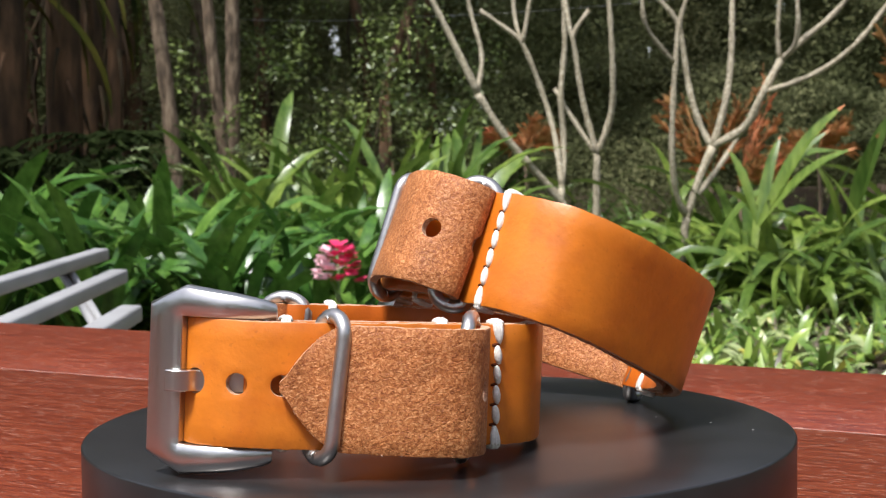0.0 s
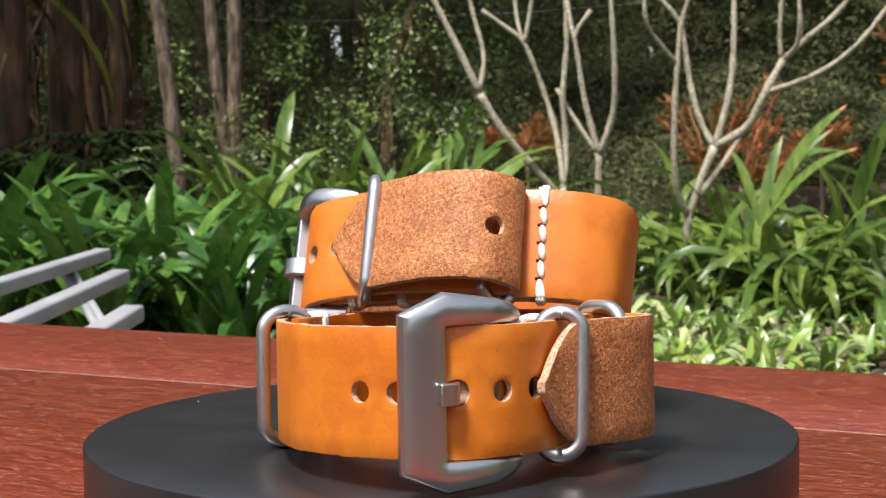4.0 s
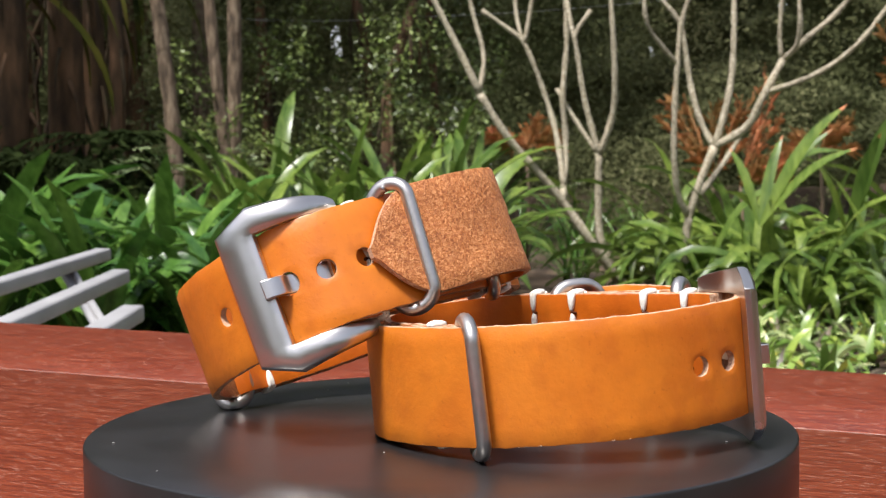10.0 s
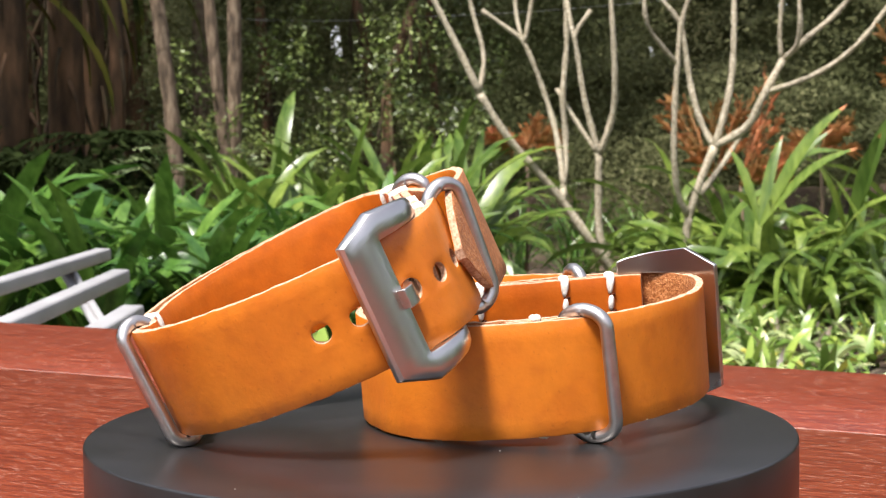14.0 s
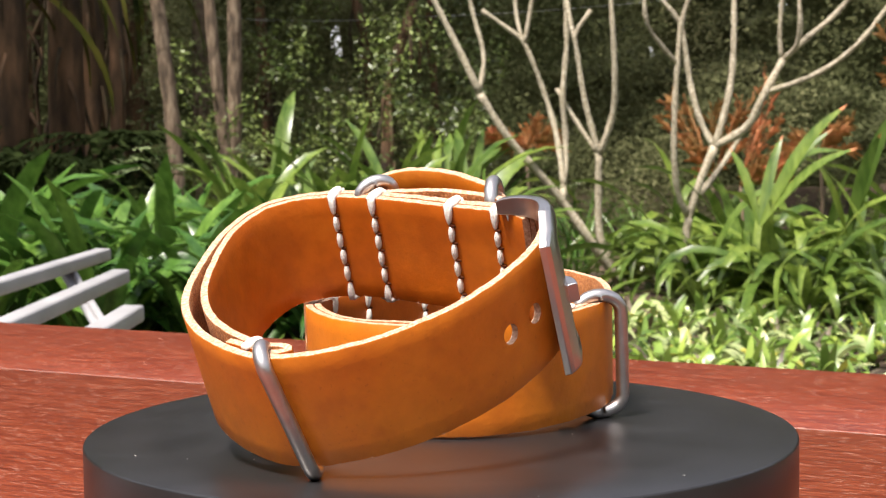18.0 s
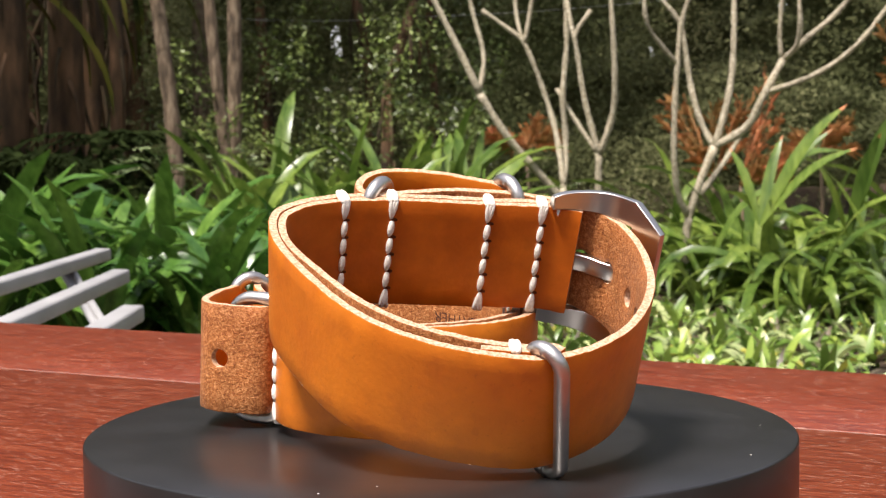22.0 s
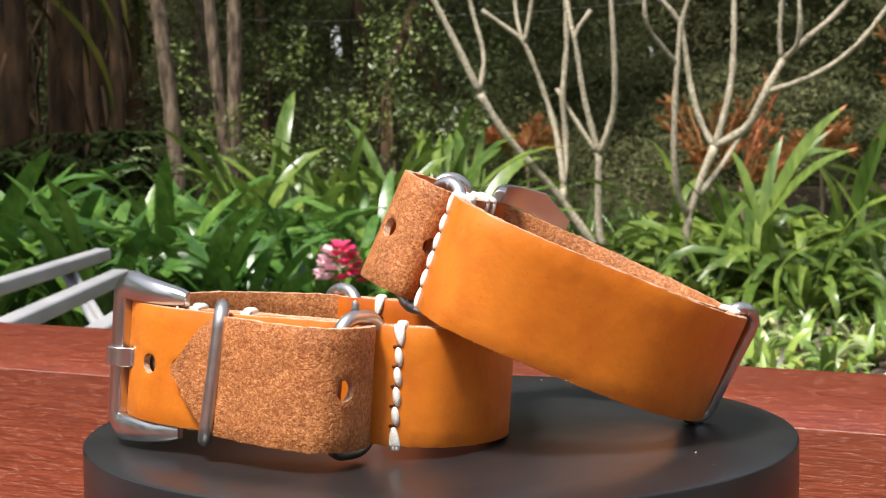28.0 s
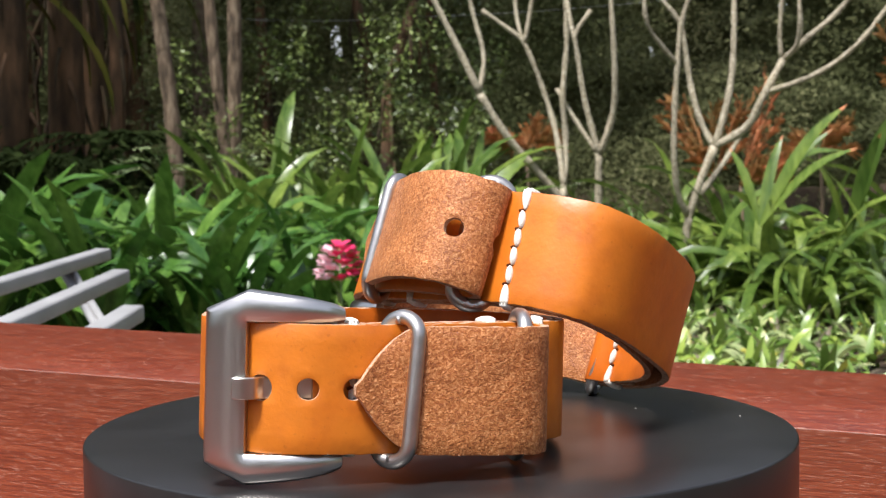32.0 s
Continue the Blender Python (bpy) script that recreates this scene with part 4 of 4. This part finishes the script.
def rust_shrub(x, y, z, wide, tall, seed, label):
    """A rust-red shrub: thin forking stems that end in fine drooping fingers."""
    thing = tagged(new("red_shrub"), label, "shrub", "rust-red shrubs")
    thing.location = (x, y, 0)
    r = random.Random(seed)
    v, f = tube([(0, 0, 0), (0.02, 0, z * 0.6), (0, 0, z)], [0.012, 0.01, 0.006], 7)
    child("stem", mesh("stem", v, f, TRUNK_GREY), thing)
    for k in range(13):
        a = r.uniform(0, 6.28)
        d = Vector((math.cos(a) * wide / 2, math.sin(a) * wide / 2, r.uniform(0.0, 1.0) * tall)) * r.uniform(0.6, 1.1)
        o = Vector((0, 0, z))
        verts, faces = [], []

        def add(p, rad):
            vv, ff = tube(p, rad, 4)
            faces.extend(tuple(i + len(verts) for i in q) for q in ff)
            verts.extend(vv)
        add([o, o + d * 0.5 + Vector((0, 0, 0.03)), o + d], [0.004, 0.003, 0.0014])
        for j in range(34):
            t = r.uniform(0.3, 1.0)
            p = o + d * t
            e = (d.normalized() * 1.2 + Vector((r.uniform(-1, 1), r.uniform(-1, 1), r.uniform(-0.4, 1.3)))).normalized() * r.uniform(0.04, 0.12)
            s = e.cross(Vector((r.uniform(-1, 1), r.uniform(-1, 1), 1))).normalized() * r.uniform(0.0011, 0.0021)
            m = p + e * 0.55 + Vector((0, 0, 0.012))
            i = len(verts)
            verts += [p, m + s, p + e - Vector((0, 0, 0.015)), m - s]
            faces += [(i, i + 1, i + 2), (i, i + 2, i + 3)]
        child("spray", mesh("spray", verts, faces, RUST), thing)
    return thing


for px in ((1.524, 8.022, 0.494), (1.398, 8.122, 0.521)):
    rust_shrub(px[0], px[1], px[2], 0.50, 0.66, int(px[0] * 1000), "rust-red fine-leaved shrub behind a bare tree")
for px, w, t in (((0.484, 8.822, 0.678), 0.42, 0.2), ((2.059, 8.622, 0.647), 0.35, 0.22), ((1.882, 6.122, 0.873), 0.3, 0.32)):
    rust_shrub(px[0], px[1], px[2], w, t, int(px[0] * 1000), "rust-red fine-leaved shrub among green leaves")


def snapdragon(x, y, z, seed):
    thing = tagged(new("snapdragon"), "small crimson and pink flower spike on a green stem", "flower")
    thing.location = (x, y, 0)
    r = random.Random(seed)
    v, f = tube([(0, 0, 0), (0.01, 0, z * 0.6), (0, 0, z + 0.05)], 0.003, 6)
    child("stem", mesh("stem", v, f, STEM), thing)
    for k in range(20):
        a = k * 2.4
        h = z - 0.05 + 0.11 * k / 20
        c = Vector((math.cos(a) * 0.045 * (1.2 - k / 26), math.sin(a) * 0.04, h))
        verts, faces = [], []
        for j in range(4):
            d = Vector((math.cos(a + (j - 1.5) * 0.7), math.sin(a + (j - 1.5) * 0.7), 0.5 - 0.4 * (j % 2))) * 0.034
            s = d.cross(Vector((0, 0, 1))).normalized() * 0.017
            curl = Vector((0, 0, 0.006 * r.uniform(-1, 1)))
            i = len(verts)
            verts += [c, c + d * 0.4 + s * 0.8, c + d * 0.85 + s + curl, c + d * 1.08, c + d * 0.85 - s + curl, c + d * 0.4 - s * 0.8]
            faces += [(i, i + 1, i + 2, i + 3), (i, i + 3, i + 4, i + 5)]
        child("petal", mesh("petal", verts, faces, PETAL_PALE if (c.x < -0.006) else PETAL), thing)
    for k in range(8):
        v, f = leaf(0.06, 0.012, 30, 30, 0.2, 5)
        ob = child("leaf", mesh("leaf", v, f, STEM), thing)
        ob.matrix_basis = pose(0, 0, z * (0.3 + 0.07 * k), 0, 0, k * 137)
    return thing


flower = (-0.301, 4.622, 0.413)
snapdragon(flower[0], flower[1], flower[2], 3)


def fern(x, y, z, seed, n=7, size=0.7):
    thing = tagged(new("fern"), "arching fern with feathered fronds, deep shade painted into their colour", "fern", "ferns")
    thing.location = (x, y, 0)
    r = random.Random(seed)
    for k in range(n):
        a = r.uniform(0, 6.28)
        verts, faces = [], []
        L = size * r.uniform(0.8, 1.1)
        rise = r.uniform(0.35, 0.6)
        pts = [Vector((math.cos(a) * L * t, math.sin(a) * L * t, z + L * (rise * t - 0.55 * t * t))) for t in np.linspace(0, 1, 10)]
        v, f = tube(pts, 0.005, 5)
        verts += v
        faces += f
        side = Vector((-math.sin(a), math.cos(a), 0))
        pairs = 26
        for j in range(1, pairs):
            t = j / pairs
            i0 = min(8, int(t * 9))
            p = pts[i0].lerp(pts[i0 + 1], t * 9 - i0)
            w = 0.2 * size * math.sin(math.pi * min(1, t + 0.12)) + 0.01
            for sgn in (-1, 1):
                tip = p + side * sgn * w + Vector((math.cos(a), math.sin(a), 0)) * r.uniform(0.02, 0.07) + Vector((0, 0, r.uniform(-0.06, -0.005)))
                m = (p + tip) / 2 + Vector((0, 0, 0.008))
                q = Vector((math.cos(a), math.sin(a), 0)) * 0.011 * size / 0.7 + Vector((0, 0, r.uniform(-0.006, 0.01)))
                i = len(verts)
                verts += [p, m + q, tip, m - q]
                faces += [(i, i + 1, i + 2), (i, i + 2, i + 3)]
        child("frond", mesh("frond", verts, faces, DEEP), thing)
    return thing


def glossy_shrub(base, tips, seed):
    """A small shrub: arching stems with pairs of broad leaves, their shine partly painted as a pale colour."""
    thing = tagged(new("glossy_shrub"), "small shrub with glossy oval leaves, glints painted in as a pale colour", "shrub")
    o = Vector(base)
    thing.location = o
    r = random.Random(seed)
    for tip in tips:
        d = Vector(tip) - o
        line = [d * t + Vector((0, 0, 0.35 * d.length * math.sin(math.pi * t) * (1 - 0.4 * t))) for t in np.linspace(0, 1, 9)]
        v, f = tube(line, [0.005 - 0.0004 * k for k in range(9)], 6)
        child("stem", mesh("stem", v, f, STEM), thing)
        side = d.cross(Vector((0, 0, 1))).normalized()
        for k in range(2, 9):
            for sg in (-1, 1):
                n, w = r.uniform(0.055, 0.085), r.uniform(0.022, 0.032)
                v, f = leaf(n, w, r.uniform(60, 85), r.uniform(10, 40), 0.2, 6, r.uniform(-20, 20), 2.2)
                ob = child("leaf", mesh("leaf", v, f, GLINT), thing)
                way = side * sg + d.normalized() * r.uniform(0.3, 0.9)
                ob.matrix_basis = pose(*line[k], r.uniform(-14, 14), r.uniform(-10, 10), math.degrees(math.atan2(way.y, way.x)))
    return thing


glossy_shrub((-1.36, 8.15, 0.50), [(-1.60, 7.95, 0.64), (-1.42, 7.9, 0.72), (-1.30, 7.95, 0.62), (-1.52, 8.1, 0.72), (-1.66, 8.1, 0.56)], 2)
glossy_shrub((-1.02, 8.4, 0.45), [(-1.12, 8.2, 0.66), (-0.92, 8.2, 0.62), (-1.0, 8.3, 0.70)], 5)
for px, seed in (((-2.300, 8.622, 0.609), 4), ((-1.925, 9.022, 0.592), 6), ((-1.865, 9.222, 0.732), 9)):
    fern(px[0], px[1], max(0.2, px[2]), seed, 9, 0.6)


def cordyline(base, tips, seed):
    """A broad-leaved plant: long blades, red at the tips."""
    thing = tagged(new("cordyline"), "broad light green blades with reddish tips", "plant")
    o = Vector(base)
    thing.location = o
    r = random.Random(seed)
    for tip, wide in tips:
        d = Vector(tip) - o
        up = Vector((0, -0.6, 0.8))
        s = d.cross(up).normalized()
        verts, faces, index = [], [], []
        n = 12
        for k in range(n + 1):
            t = k / n
            c = d * t + Vector((0, 0, 0.12 * d.length * math.sin(math.pi * t)))
            w = wide / 2 * (min(1, 0.35 + 2.2 * t) * max(0.03, 1 - t ** 3.2))
            verts += [c + s * w + up * w * 0.3, c, c - s * w + up * w * 0.3]
        for k in range(n):
            i = 3 * k
            faces += [(i, i + 1, i + 4, i + 3), (i + 1, i + 2, i + 5, i + 4)]
            index += [1 if k == n - 1 else 0] * 2
        child("leaf", mesh("leaf", verts, faces, [LEAF_BRIGHT, RUST], index), thing)
    return thing


cordyline((1.353, 6.622, 0.385), [((1.695, 6.522, 0.890), 0.062), ((1.661, 6.622, 0.790), 0.05), ((1.717, 6.422, 0.712), 0.055), ((1.468, 6.722, 0.763), 0.05), ((1.240, 6.722, 0.713), 0.045)], 3)
cordyline((1.772, 6.822, 0.318), [((1.960, 6.722, 0.877), 0.07), ((1.862, 6.622, 0.771), 0.06), ((1.613, 6.722, 0.641), 0.05)], 4)


def wire_line(a, b, sag):
    p = [Vector(a).lerp(Vector(b), t) - Vector((0, 0, sag * 4 * t * (1 - t))) for t in np.linspace(0, 1, 16)]
    v, f = tube(p, 0.002, 6)
    tagged(new("garden_wire", mesh("garden_wire", v, f, ALUMINIUM)), "thin pale wire strung between trees", "wire")


wire_line((-1.695, 12.022, 1.627), (-0.150, 11.822, 1.596), 0.03)
wire_line((-0.150, 11.822, 1.596), (2.099, 11.422, 1.722), 0.03)


# ---- the woods ----
def band(x0, x1, y0, y1, z0, z1, freq, cut, thin=0.0):
    def where(rng, count):
        p = np.stack([rng.uniform(x0, x1, count * 3), rng.uniform(y0, y1, count * 3), rng.uniform(z0, z1, count * 3)], 1)
        keep = [i for i in range(len(p)) if noise.noise(Vector(p[i] * freq)) > cut + thin * max(0.0, (p[i][2] - z0) / (z1 - z0) - 0.4)]
        return p[keep[:count]]
    return where


cloud("dark_scrub", 22000, band(0.2, 3.4, 9.6, 11.5, 0.0, 1.2, 1.7, 0.02, 0.6), 0.032, WOODS, 5, "dark fine-leaved scrub behind the bare trees", "shrubs")
# the bush's darkness comes from DEEP, shade painted into the leaves
cloud("shaded_bush", 5000, band(-2.75, -1.62, 8.75, 9.6, 0.0, 1.15, 1.6, -0.12, 0.9), 0.085, DEEP, 12, "leafy bush with deep shade painted into its near-black leaves", "shrubs")
cloud("undergrowth", 9000, band(-1.9, 0.35, 9.2, 11.5, 0.0, 1.4, 1.7, 0.16, 0.7), 0.042, SHRUB, 1, "mixed leafy undergrowth with painted light dapples at the edge of the woods", "shrubs")
cloud("pale_shrubs", 4500, band(-1.6, 0.2, 9.95, 10.9, 0.3, 1.6, 2.0, 0.24, 0.6), 0.036, PALE, 6, "pale small-leaved shrubs with broken light painted into the leaves", "shrubs")
cloud("grey_shrubs", 2600, band(-1.4, 0.5, 10.9, 11.8, 0.6, 2.0, 1.8, 0.12, 0.0), 0.045, SHRUB, 16, "greyish leafy shrubs further back with broken light painted into the leaves", "shrubs")
cloud("woodland_leaves", 120000, band(-4.8, 4.8, 11.0, 17.0, 0.3, 3.0, 0.9, 0.05), 0.05, WOODS, 2, "dense dark woodland foliage in deep shade", "woods")
# two canopies added above the view, to keep sun off woods and palms
cloud("unseen_canopy", 10500, band(-12, 12, 9.9, 24.0, 3.4, 6.5, 0.35, -0.12), 0.55, WOODS, 3, "unseen leaf canopy added overhead to shade the woods", "canopy", 1.6)
cloud("shade_canopy", 1000, band(-9.0, -3.0, 5.2, 10.5, 3.6, 6.0, 0.4, -0.12), 0.5, WOODS, 13, "unseen leaf canopy added to shade the palms", "canopy", 1.6)


def backdrop():
    """The far side of the woods: a rough wall of foliage with small gaps where the sky comes through."""
    verts, faces = [], []
    R, n, m, step = 21.0, 700, 100, 0.096
    rough = random.Random(5)
    for j in range(m + 1):
        for i in range(n + 1):
            a = radians(-55 + 110 * i / n)
            r = R + 0.8 * noise.noise((i * 0.05, j * 0.2, 3.0))
            a += radians(rough.uniform(-0.075, 0.075))
            verts.append((r * math.sin(a), r * math.cos(a), -0.3 + (j + rough.uniform(-0.48, 0.48)) * step))
    for j in range(m):
        for i in range(n):
            z = j * step
            if z > 1.5 and noise.noise((i * 0.27, j * 0.33, 9.0)) > 0.62 - 0.1 * noise.noise((i * 0.02, 0, 4.0)):
                continue
            q = j * (n + 1) + i
            faces.append((q, q + 1, q + n + 2, q + n + 1))
    tagged(new("backdrop", mesh("backdrop", verts, faces, FAR)), "dark far wall of woodland", "backdrop", kind="structure")


backdrop()
# unseen leaf masses, added so the steel has bright green to reflect
cloud("hedge_beside", 6000, band(-13, -8, -10, 7, 0.0, 4.5, 0.4, -0.1), 0.45, COVER, 9, "unseen green hedge added beside the garden for reflections", "hedge", 1.6)
cloud("hedge_opposite", 5000, band(8, 13, -10, 6, 0.0, 4.0, 0.4, -0.1), 0.45, COVER, 19, "unseen green leaf mass added at the right for reflections", "hedge", 1.6)
cloud("hedge_behind", 9000, band(-14, 14, -13, -9, 0.0, 4.5, 0.4, -0.1), 0.5, COVER, 8, "unseen green leaf mass added behind the camera for reflections", "trees", 1.6)


# ---- what moves ----
def motions():
    def spun(t):
        return Matrix.Rotation(radians(TURN * t), 4, "Z")
    for ob in (SPIN, FLAT, LEANING):
        rest = ob.matrix_basis.copy()
        walk(ob, [(t, spun(t) @ rest) for t in range(33)])


motions()
